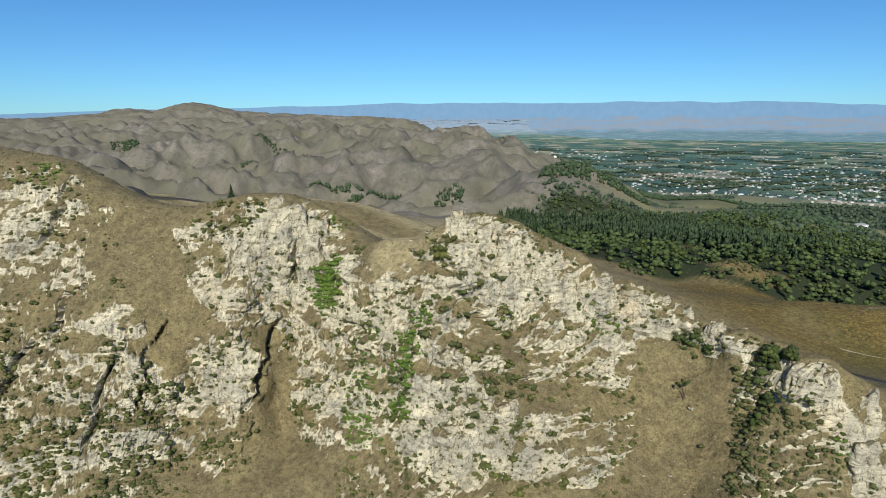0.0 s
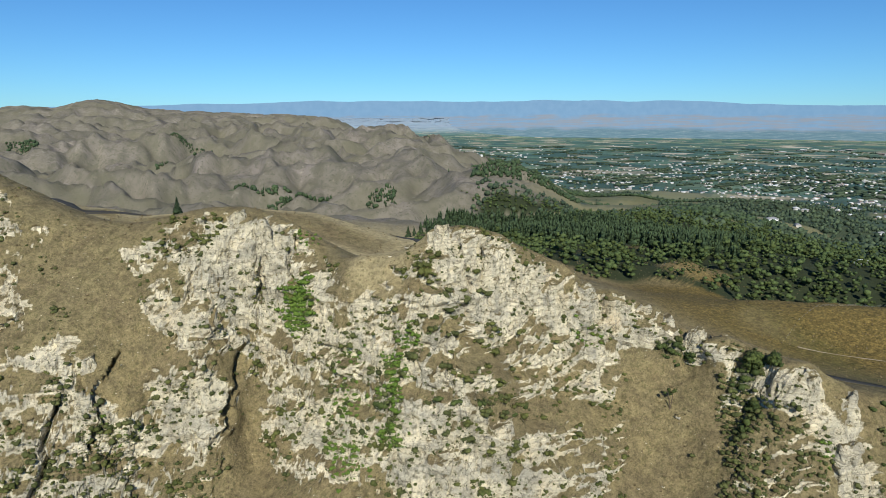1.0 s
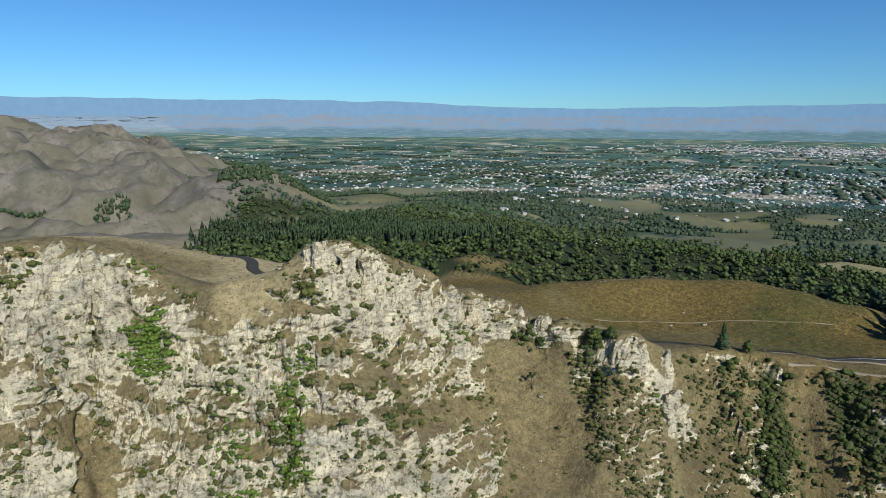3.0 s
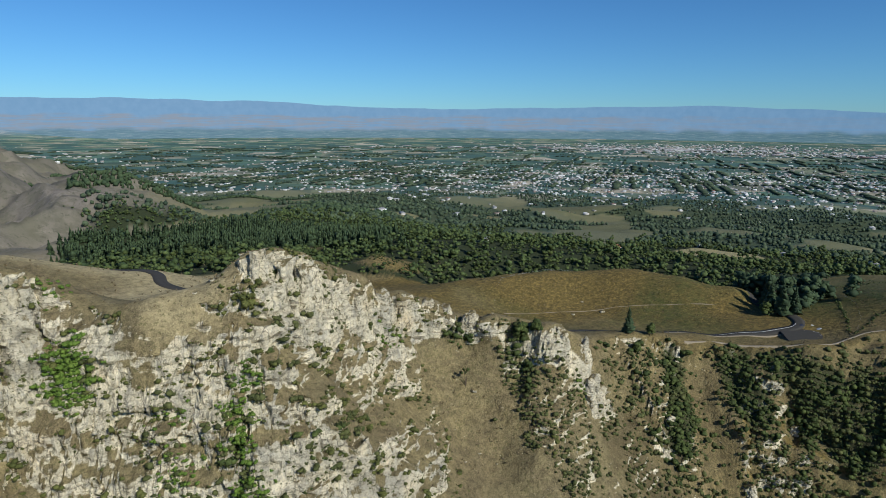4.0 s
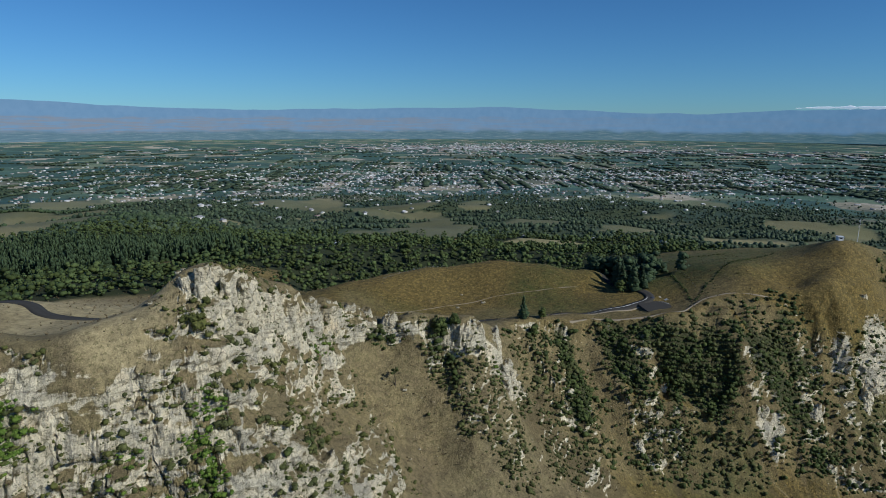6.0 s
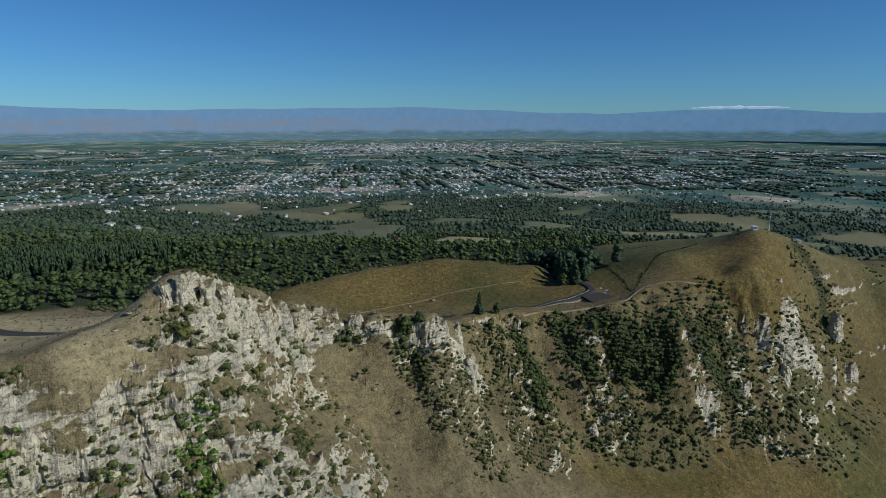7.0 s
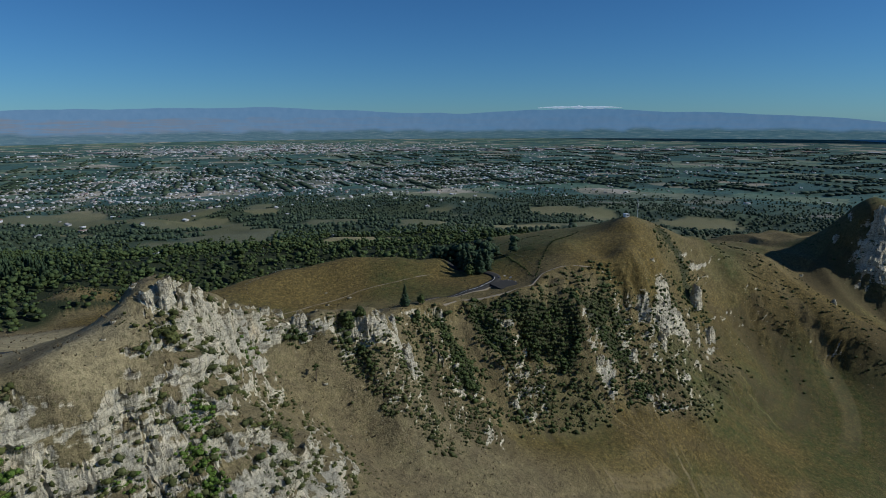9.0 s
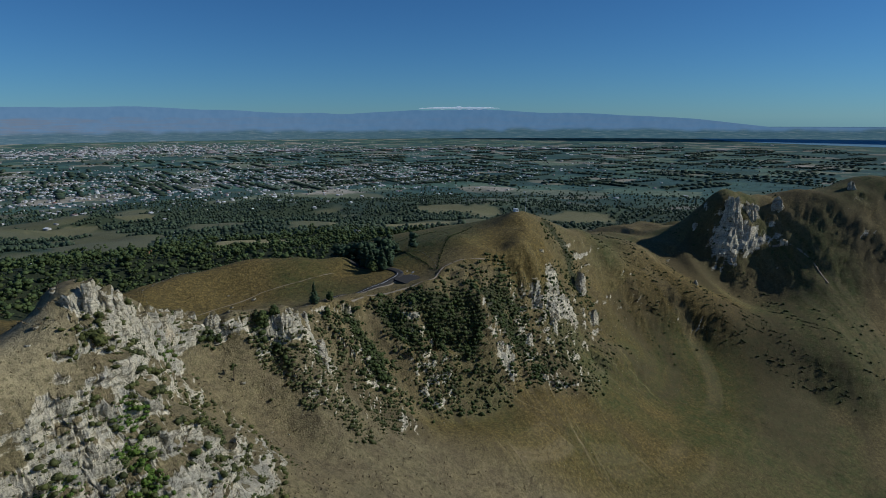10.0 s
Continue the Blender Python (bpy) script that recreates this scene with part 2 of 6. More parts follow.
# ---- the ground: one sheet of rays and rings, closest together where the land is steep ----
AZ_STEP = 0.2
az_line = np.concatenate([np.arange(-52, 142, AZ_STEP), np.arange(142, 308, 2.0)])
r_fine = np.concatenate([np.array([0.2, 3.0]), np.arange(8, 130, 8), np.arange(130, 620, 1.6), drawn(620 * np.exp(np.linspace(0, 1, 420) * math.log(42000 / 620)))])
AZ, RF = np.meshgrid(az_line, r_fine, indexing="ij")
XF, YF = CX + RF * np.sin(np.radians(AZ)), CY + RF * np.cos(np.radians(AZ))
ZF = base_height(XF, YF)
RINGS = 520
RR, ZZ = np.empty((len(az_line), RINGS)), np.empty((len(az_line), RINGS))
share = np.hypot(np.diff(real(RF), axis=1), np.where(RF[:, 1:] < 1000, 1.5, 0.3) * np.diff(ZF, axis=1)) / np.maximum(real(RF)[:, 1:], 220) ** 1.06
share = np.maximum(share, 1e-5)
for i in range(4):                               # neighbouring rays keep alike rings
    share = (np.roll(share, 1, 0) + 2 * share + np.roll(share, -1, 0)) / 4
share = np.concatenate([np.zeros((len(az_line), 1)), np.cumsum(share, 1)], 1)
for i in range(len(az_line)):
    at = np.linspace(0, share[i, -1], RINGS)
    RR[i] = np.interp(at, share[i], r_fine)
    ZZ[i] = np.interp(RR[i], r_fine, ZF[i])
AZ = np.repeat(az_line[:, None], RINGS, 1)
X, Y, Z = CX + RR * np.sin(np.radians(AZ)), CY + RR * np.cos(np.radians(AZ)), ZZ


def normals_of(x, y, z):
    p = np.stack([x, y, z], 2)
    du = np.roll(p, -1, 0) - np.roll(p, 1, 0)
    dv = np.gradient(p, axis=1)
    n = np.cross(dv, du)
    n /= np.linalg.norm(n, axis=2, keepdims=True) + 1e-9
    return np.where(n[..., 2:] < 0, -n, n)


def line_dist(line, x, y):
    """Level distance from places to a line of knots."""
    best = np.full(np.shape(x), 1e9)
    for (ax, ay, *_), (bx, by, *_) in zip(line[:-1], line[1:]):
        t = np.clip(((x - ax) * (bx - ax) + (y - ay) * (by - ay)) / ((bx - ax) ** 2 + (by - ay) ** 2), 0, 1)
        best = np.minimum(best, np.hypot(x - ax - t * (bx - ax), y - ay - t * (by - ay)))
    return best


# Bare crags: x, y, z, radius.
CRAGS = [(12, 292, 340, 30), (-95, 328, 345, 30), (-235, 345, 365, 38), (-112, 288, 285, 18), (-3, 246, 275, 24), (148, 248, 298, 15), (166, 230, 275, 14), (366, 46, 265, 34),
         (604, -262, 262, 36), (166, 178, 214, 16), (274, 96, 220, 14), (294, 50, 192, 11), (-150, 285, 285, 14), (112, 285, 308, 12), (300, 85, 230, 16), (392, 5, 230, 24), (-45, 300, 322, 20), (258, 203, 277, 7), (606, -425, 316, 16)]
# Dark clefts in the rock: x, y, low z, high z, half width, depth.
CLEFTS = [(-95, 322, 322, 346, 2.2, 9), (-77, 331, 332, 352, 2.0, 6), (-105, 290, 274, 300, 2.6, 10), (-157, 283, 272, 306, 1.8, 7), (-172, 275, 262, 292, 2.4, 9), (-200, 290, 300, 330, 2.5, 8),
          (-122, 318, 326, 342, 1.6, 5), (2, 286, 318, 350, 1.6, 5), (16, 290, 318, 346, 1.3, 4), (-226, 340, 340, 372, 3, 8), (-215, 262, 270, 300, 3, 9), (-30, 262, 280, 305, 1.8, 6)]

# Grassy chutes between the crags: knots (x, y) and half width.
CHUTES = [([(101, 279), (97, 262), (90, 240), (84, 220), (66, 180)], 18), ([(-178, 330), (-165, 312), (-150, 296)], 12),
          ([(-97, 296), (-94, 280), (-90, 262)], 7), ([(232, 205), (215, 186), (196, 168)], 7), ([(-45, 302), (-34, 299)], 8), ([(150, 216), (128, 196)], 6)]
# Bands of bare ledge rock across the face: knots (x, y, z) and half height.
BANDS = [([(-25, 270, 301), (-8, 262, 300), (8, 258, 301), (24, 268, 296), (45, 276, 290), (71, 284, 284)], 5.5), ([(-27, 262, 284), (-7, 251, 286), (17, 246, 283), (43, 254, 277), (57, 257, 273)], 9),
         ([(-25, 247, 267), (5, 238, 268), (30, 238, 266), (54, 244, 264)], 10), ([(-66, 312, 332), (-50, 300, 329), (-38, 293, 330), (-13, 280, 328)], 8), ([(-63, 300, 309), (-49, 288, 307), (-36, 279, 304)], 9),
         ([(-160, 302, 323), (-125, 302, 318), (-93, 308, 306)], 6), ([(-144, 285, 287), (-129, 290, 288), (-106, 287, 285)], 10)]
BANDS += [([(-142, 280, 276), (-107, 281, 274)], 6), ([(-91, 295, 266), (-75, 287, 266), (-61, 277, 272)], 7), ([(-243, 314, 342), (-198, 308, 330)], 8), ([(-188, 288, 311), (-172, 283, 304), (-161, 285, 286)], 6), ([(-195, 244, 263), (-141, 262, 257), (-117, 261, 246)], 9),
          ([(58, 298, 319), (88, 294, 316), (112, 287, 309), (124, 274, 304)], 6), ([(138, 251, 296), (150, 242, 288), (158, 236, 268)], 8), ([(105, 228, 251), (125, 232, 256), (145, 237, 266), (164, 233, 259)], 6), ([(104, 214, 236), (130, 218, 240), (156, 214, 240)], 6), ([(225, 232, 283), (245, 216, 283), (256, 203, 281)], 4)]
# Bare grass between them.
SWARDS = [([(8, 251, 292), (31, 265, 285), (58, 271, 279), (82, 281, 276)], 5), ([(-87, 247, 244), (-91, 272, 249), (-93, 288, 256)], 7), ([(-182, 327, 350), (-182, 306, 332), (-181, 297, 320)], 12), ([(-160, 296, 312), (-130, 296, 303), (-100, 300, 296)], 6), ([(-46, 312, 346), (-25, 300, 345), (-12, 292, 340)], 9)]


def line_dist3(line, x, y, z):
    best = np.full(np.shape(x), 1e9)
    for a, c in zip(line[:-1], line[1:]):
        l = [c[i] - a[i] for i in range(3)]
        t = np.clip(((x - a[0]) * l[0] + (y - a[1]) * l[1] + (z - a[2]) * l[2]) / (l[0] ** 2 + l[1] ** 2 + l[2] ** 2), 0, 1)
        best = np.minimum(best, np.sqrt((x - a[0] - t * l[0]) ** 2 + (y - a[1] - t * l[1]) ** 2 + (1.3 * (z - a[2] - t * l[2])) ** 2))
    return best


# The rim of the cliffs, west to east: a sudden drop below it, and ribs and gullies running down.
RIM = [(58, 299), (80, 297), (100, 293), (118, 282), (130, 268), (143, 251), (160, 242), (178, 246), (196, 246), (212, 239), (236, 218), (256, 201), (269, 178), (281, 157), (300, 147), (317, 144), (330, 124), (338, 100), (349, 68), (362, 51), (380, 43), (402, 34), (426, 22), (450, -5)]


def rim_place(x, y):
    """Distance below the rim (minus: behind it) and the way along it."""
    best, side, way, run = np.full(np.shape(x), 1e9), np.zeros(np.shape(x)), np.zeros(np.shape(x)), 0.0
    for (ax, ay), (bx, by) in zip(RIM[:-1], RIM[1:]):
        lx, ly = bx - ax, by - ay
        long_ = math.hypot(lx, ly)
        t = np.clip(((x - ax) * lx + (y - ay) * ly) / long_ ** 2, 0, 1)
        d = np.hypot(x - ax - t * lx, y - ay - t * ly)
        closer = d < best
        best = np.where(closer, d, best)
        side = np.where(closer, np.sign(ly * (x - ax) - lx * (y - ay)), side)
        way = np.where(closer, run + t * long_, way)
        run += long_
    return best * side, way


below, way = rim_place(X, Y)
chute_d = line_dist(CHUTES[0][0], X, Y)
ends = smooth(8, 40, way) * smooth(8, 60, way.max() - way)
drop = 2.5 + 2.0 * fbm(way / 25, way * 0, way * 0 + 2, 2)
ribs = fbm(way / 15, below / 90, way * 0 + 5, 3)
Z = Z - ends * drop * smooth(0, 5, below + 2.5 * ribs) * smooth(62, 12, below)
Z = Z + ends * 5.0 * ribs * smooth(2, 16, below) * smooth(95, 50, below) * smooth(18, 34, chute_d)
across, down = 0.5 * X - 0.86 * Y + 14 * fbm(X / 90, Y / 90, X * 0 + 3, 2), 0.86 * X + 0.5 * Y      # spurs run down from the far ridge
spur = 1 - np.abs(fbm(across / 62, down / 330, X * 0 + 7, 3)) + 0.35 * (1 - np.abs(fbm(across / 21, down / 120, X * 0 + 2, 3)))
Z = Z + 10 * (spur - 0.95) * smooth(490, 590, X) * (1 - smooth(1000, 1200, RR)) * smooth(40, -60, Y)
Z = Z + ends * 1.2 * smooth(-14, -1, below) * smooth(1.5, 0, below)

N = normals_of(X, Y, Z)
near = 1 - smooth(1.15, 1.4, RR / near_reach(AZ))
chute = np.zeros_like(X)
for i, (line, half) in enumerate(CHUTES):
    below_wall = smooth(305, 299, Z + 3 * fbm(X / 9, Y / 9, Z / 9, 2)) if i == 0 else 1.0
    chute = np.maximum(chute, below_wall * smooth(half + 6, half - 3, line_dist(line, X, Y) + 4 * fbm(X / 15, Y / 15, Z / 15, 3)))
crag = np.zeros_like(X)
for x0, y0, z0, size in CRAGS:
    crag = np.maximum(crag, smooth(1.25, 0.6, np.sqrt((X - x0) ** 2 + (Y - y0) ** 2 + (Z - z0) ** 2) / size + 0.25 * fbm(X / 12, Y / 12, Z / 12, 3)))
band, sward = np.zeros_like(X), np.zeros_like(X)
worn = 0.45 * fbm(X / 8, Y / 8, Z / 5, 3)
for line, half in BANDS:
    band = np.maximum(band, smooth(1.3, 0.7, line_dist3(line, X, Y, Z) / half + worn))
for line, half in SWARDS:
    sward = np.maximum(sward, smooth(1.4, 0.8, line_dist3(line, X, Y, Z) / half + worn))
toward = (N[..., 0] * (CX - X) + N[..., 1] * (CY - Y)) / RR
front = smooth(0.0, 0.16, toward) * near
steep = np.clip(smooth(0.88, 0.66, N[..., 2]) + 0.5 * crag + 0.5 * band - 0.7 * sward, 0, 1) * (0.25 + 0.75 * front) * near * (1 - 0.85 * chute)
out2 = N[..., :2] / (np.linalg.norm(N[..., :2], axis=2, keepdims=True) + 1e-6)
bed = Z + 0.09 * X + 5.0 * fbm(X / 45, Y / 45, Z / 45, 3)
wave = bed / 13.0 - np.floor(bed / 13.0)
ledge = np.where(wave < 0.72, wave / 0.72, (1 - wave) / 0.28) - 0.5
thin = bed / 2.6 - np.floor(bed / 2.6)
block = 2.6 * fbm(X / 19, Y / 19, Z / 26, 3)
block = (np.floor(block) + smooth(0.3, 0.7, block - np.floor(block))) / 2.6
cracks = np.abs(fbm(X / 11, Y / 11, Z / 55, 3))
rough = fbm(X / 6, Y / 6, Z / 4, 4)
push = steep * (3.2 * ledge * np.clip(0.5 + 1.2 * fbm(X / 50, Y / 50, Z / 30, 2), 0, 1.3) + 2.4 * block + 1.3 * rough + 0.9 * fbm(X / 3.4, Y / 3.4, Z / 1.5, 3) + 1.1 * (thin - 0.5) - 2.2 * np.clip(0.10 - cracks, 0, 1) / 0.10)
push = push + band * near * (1.2 + 1.8 * fbm(X / 12, Y / 12, Z / 5, 3))
push = push + crag * near * (2.0 + 1.9 * fbm(X / 8, Y / 8, Z / 45, 3))
for x0, y0, z0, z1, half, depth in CLEFTS:
    lean = x0 + 3.2 * fbm(X * 0, Y * 0 + y0, Z / 6, 3) + 0.12 * (Z - z0)
    half = half * 0.62
    cut = smooth(half, half * 0.45, np.abs(X - lean)) * smooth(z0 - 3, z0 + 3, Z) * smooth(z1 + 3, z1 - 3, Z) * (np.abs(Y - y0) < 40)
    push = push - depth * cut
X, Y = X + out2[..., 0] * push, Y + out2[..., 1] * push
road_d = np.minimum(line_dist(ROAD_EAST, X, Y), line_dist(ROAD_WEST, X, Y))
road_d = np.minimum(road_d, line_dist(CAR_PARK + CAR_PARK[:1], X, Y))
soft = smooth(4, 12, road_d) * (1 - steep) * smooth(30, 150, RR) * (1 - smooth(700, 1100, RR))
Z = Z + soft * (0.7 * fbm(X / 25, Y / 25, Z * 0, 4)) + steep * 0.5 * rough
N = normals_of(X, Y, Z)
patch = 0.9 * fbm(X / 34, Y / 34, Z / 13, 4) + 0.35 * fbm(X / 6, Y / 6, Z / 2.6, 3)
ROCK = smooth(0.26, 0.66, (1 - N[..., 2]) * 0.75 + 0.22 * crag + 0.24 * band + 0.26 * patch - 0.6 * chute - 0.3 * sward + 0.06 - 0.05 * smooth(-30, 0, X) * (1 - crag) - 0.16 * smooth(395, 440, X)) * near * (0.2 + 0.8 * front) * np.where(X > 150, np.where(X < 470, smooth(78, 56, below), 1) * np.where(X < 470, smooth(-4, 4, below), 1), 1)
ROCK = np.where((X > 170) & (X < 470), ROCK * (0.15 + 0.85 * smooth(-0.05, 0.22, ribs + 0.3 * worn)), ROCK)


def grid_mesh(name, x, y, z, closed, attrs):
    """One mesh from a grid of places; closed: the last row joins the first."""
    a, b = x.shape
    me = bpy.data.meshes.new(name)
    idx = np.arange(a * b).reshape(a, b)
    nxt = np.roll(idx, -1, 0)
    rows = slice(None) if closed else slice(0, a - 1)
    quads = np.stack([idx[rows, :-1], idx[rows, 1:], nxt[rows, 1:], nxt[rows, :-1]], 2).reshape(-1, 4)
    me.vertices.add(a * b)
    me.vertices.foreach_set("co", np.stack([x, y, z], 2).astype(np.float32).ravel())
    me.loops.add(quads.size)
    me.loops.foreach_set("vertex_index", quads.astype(np.int32).ravel())
    me.polygons.add(len(quads))
    me.polygons.foreach_set("loop_start", np.arange(0, quads.size, 4, dtype=np.int32))
    me.update(calc_edges=True)
    for key, value in attrs.items():
        if value.ndim == 3:
            me.attributes.new(key, "FLOAT_VECTOR", "POINT").data.foreach_set("vector", value.astype(np.float32).ravel())
        else:
            me.attributes.new(key, "FLOAT", "POINT").data.foreach_set("value", value.astype(np.float32).ravel())
    me.polygons.foreach_set("use_smooth", np.ones(len(quads), bool))
    return me


REAL = real(RR)
HX, HY = REAL * np.sin(np.radians(AZ)), REAL * np.cos(np.radians(AZ))
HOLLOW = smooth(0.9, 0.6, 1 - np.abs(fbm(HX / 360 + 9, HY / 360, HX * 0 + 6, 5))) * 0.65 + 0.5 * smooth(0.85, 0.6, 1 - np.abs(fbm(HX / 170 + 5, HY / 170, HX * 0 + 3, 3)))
land = np.stack([REAL * np.sin(np.radians(AZ)), REAL * np.cos(np.radians(AZ)), Z * 0], 2) / 1000
to_plain = smooth(0, 1, (AZ - np.interp(REAL, [0, 1000, 1500, 2000, 2500, 3500, 5000, 8000, 14000], [14, 13, 14, 13, 11, 6, 0, -7, -34])) / np.interp(REAL, [0, 1500, 5000, 14000], [12, 9, 8, 8]))
PLAIN = to_plain * smooth(1.0, 1.25, RR / near_reach(AZ)) * (AZ < 142)
WIDE = smooth(1.0, 1.4, RR / near_reach(AZ))
GOLD = smooth(95, 50, line_dist(MOUND_TOP, X, Y)) * (1 - front * smooth(250, 200, X)) * 0.9 + smooth(90, 40, np.hypot(X - 400, Y - 80)) * 0.5 + 0.45 * smooth(150, 230, X) * near + smooth(120, 50, line_dist(SLOPE, X, Y)) * smooth(140, 210, X) * 0.75
GOLD = GOLD * (1 - 0.75 * front * smooth(-2, 4, below) * smooth(78, 60, below) * smooth(150, 170, X) * smooth(430, 400, X))
GREENS = smooth(0.0, 0.7, 0.8 * fbm(X / 70, Y / 70, Z * 0 + 1, 3) + 0.9 * smooth(150, 40, line_dist(SLOPE_FOOT, X, Y)) + 0.5 * smooth(420, 560, X) - 0.1) * 0.8 * smooth(140, 300, X)
GREENS = np.maximum(GREENS, 0.85 * smooth(85, 25, line_dist([(445, -115), (400, -175), (335, -235), (260, -215)], X, Y) + 30 * fbm(X / 50, Y / 50, X * 0 + 4, 3)))
GREENS = np.maximum(GREENS, 0.9 * smooth(110, 45, np.hypot(X - 430, Y - 190)))
GREENS = np.maximum(GREENS, 0.35 * smooth(110, 70, line_dist(BEHIND_MOUND[-5:], X, Y)))
# share of painted haze, growing with true distance
DISTANT_HAZE = smooth(13000, 24000, REAL)
# Open pastures among the woods: bearing, distance, half width and half depth in metres.
PASTURES = [(21, 1120, 120, 75), (15.5, 1420, 130, 90), (68, 1030, 75, 60), (73, 980, 40, 40), (59.5, 985, 45, 35), (56.8, 2050, 90, 130), (26.5, 2060, 150, 120), (20.7, 2000, 170, 110), (28, 2990, 160, 200), (62.5, 2355, 60, 110), (49.4, 2790, 70, 140), (58, 2140, 50, 80),
            (93.4, 2070, 80, 150), (103, 1900, 120, 120), (38, 1470, 110, 60), (33, 1300, 60, 60), (90, 2070, 110, 160), (48.3, 2850, 80, 130), (24.5, 1450, 90, 90), (46, 1850, 80, 90), (80, 1500, 70, 80), (97, 1450, 120, 100), (86, 1250, 60, 60)]


def pasture(az, r):
    worn = 0.35 * fbm(az / 1.1, r / 90, az * 0 + 3, 3)
    best = np.zeros(np.shape(az))
    for a0, r0, wide_, deep_ in PASTURES:
        d = np.hypot(np.radians(az - a0) * r0 / wide_, (r - r0) / deep_)
        best = np.maximum(best, smooth(1.15, 0.8, d + worn))
    return best


PASTURE = pasture(AZ, REAL)
PASTURE = np.maximum(PASTURE * (1 - 0.45 * smooth(1100, 1600, REAL)), 0.35 * smooth(0.60, 0.72, fbm(land[..., 0] / 0.33, land[..., 1] / 0.33, land[..., 0] * 0 + 8, 3)) * smooth(4000, 3000, REAL))
ground_me = grid_mesh("ground", X, Y, Z, True, {"rock": ROCK, "plain": PLAIN, "land": land, "wide": WIDE, "gold": np.clip(GOLD, 0, 1), "green": np.clip(GREENS, 0, 1), "distant_haze": DISTANT_HAZE, "pasture": PASTURE, "fall": np.stack([way, below, X * 0], 2), "open": smooth(120, 170, X) * smooth(10, 30, below) * front, "hollow": HOLLOW, "straw": smooth(322, 345, Y + 0.25 * X) * smooth(120, 60, X) * near * (1 - front) + 0.8 * smooth(26, 12, np.hypot(X + 28, Y - 304)) * near, "face": front * smooth(0.95, 0.8, N[..., 2]), "woody": smooth(3300, 2400, REAL) * (1 - 0.6 * smooth(88, 96, AZ) * smooth(1900, 2400, REAL))})
flat_i = (ROCK + np.roll(ROCK, -1, 0))[:, :-1] / 2 > 0.3
ground_me.polygons.foreach_set("use_smooth", ~flat_i.ravel())


# ---- materials ----
def mat(name, rough_=0.9):
    m = bpy.data.materials.new(name)
    m.use_nodes = True
    p = m.node_tree.nodes["Principled BSDF"]
    p.inputs["Roughness"].default_value = rough_
    p.inputs["Specular IOR Level"].default_value = 0.2
    return m, m.node_tree, p


def node(t, kind, **values):
    n = t.nodes.new(kind)
    for k, v in values.items():
        n.inputs[k].default_value = v
    return n


def ramp(t, source, stops):
    n = t.nodes.new("ShaderNodeValToRGB")
    while len(n.color_ramp.elements) < len(stops):
        n.color_ramp.elements.new(1.0)
    for e, (pos, col) in zip(n.color_ramp.elements, stops):
        e.position, e.color = pos, ((col, col, col, 1) if isinstance(col, (int, float)) else (*col, 1))
    t.links.new(source, n.inputs["Fac"])
    return n.outputs["Color"]


def mix(t, fac, a, b, how="MIX"):
    n = t.nodes.new("ShaderNodeMix")
    n.data_type, n.blend_type = "RGBA", how
    for slot, v in ((0, fac), (6, a), (7, b)):
        if isinstance(v, bpy.types.NodeSocket):
            t.links.new(v, n.inputs[slot])
        else:
            n.inputs[slot].default_value = v if slot == 0 else (*v, 1)
    return n.outputs[2]


def attr(t, name):
    n = t.nodes.new("ShaderNodeAttribute")
    n.attribute_name = name
    return n


def noise_tex(t, vector, scale, detail=4.0, rough_=0.55, stretch=None):
    if stretch:
        m = t.nodes.new("ShaderNodeMapping")
        m.inputs["Scale"].default_value = stretch
        t.links.new(vector, m.inputs["Vector"])
        vector = m.outputs["Vector"]
    n = node(t, "ShaderNodeTexNoise", Scale=scale, Detail=detail, Roughness=rough_)
    t.links.new(vector, n.inputs["Vector"])
    return n.outputs["Fac"]


def times(t, a, b, how="MULTIPLY"):
    n = t.nodes.new("ShaderNodeMath")
    n.operation = how
    for i, v in enumerate((a, b)):
        if isinstance(v, bpy.types.NodeSocket):
            t.links.new(v, n.inputs[i])
        else:
            n.inputs[i].default_value = v
    return n.outputs[0]


def bump(t, p, height, strength, distance):
    n = node(t, "ShaderNodeBump", Strength=strength, Distance=distance)
    t.links.new(height, n.inputs["Height"])
    t.links.new(n.outputs["Normal"], p.inputs["Normal"])


def upward(t):
    """How level the ground lies: 0 on a wall, 1 on a flat."""
    g = t.nodes.new("ShaderNodeNewGeometry")
    s = t.nodes.new("ShaderNodeSeparateXYZ")
    t.links.new(g.outputs["Normal"], s.inputs["Vector"])
    return s.outputs["Z"]


def dry_grass(t, pos, fine, mid, big):
    """Grazed straw and bare brown earth with dark and pale tufts."""
    straw = mix(t, ramp(t, big, [(0.38, 0.0), (0.62, 1.0)]), (0.280, 0.224, 0.108), (0.232, 0.194, 0.098))
    straw = mix(t, ramp(t, noise_tex(t, pos, 0.05, 5, 0.6), [(0.40, 0.55), (0.55, 0.0)]), straw, (0.198, 0.152, 0.084))
    grass = mix(t, ramp(t, fine, [(0.35, 0.0), (0.65, 1.0)]), mix(t, 0.5, straw, (0.075, 0.058, 0.034)), straw)
    grass = mix(t, ramp(t, mid, [(0.35, 0.45), (0.6, 0.0)]), grass, (0.105, 0.086, 0.050))
    tufts = noise_tex(t, pos, 1.9, 4, 0.7)
    grass = mix(t, ramp(t, tufts, [(0.36, 0.7), (0.46, 0.0)]), grass, (0.060, 0.052, 0.028))
    return mix(t, ramp(t, tufts, [(0.56, 0.0), (0.68, 0.45)]), grass, (0.41, 0.335, 0.175))


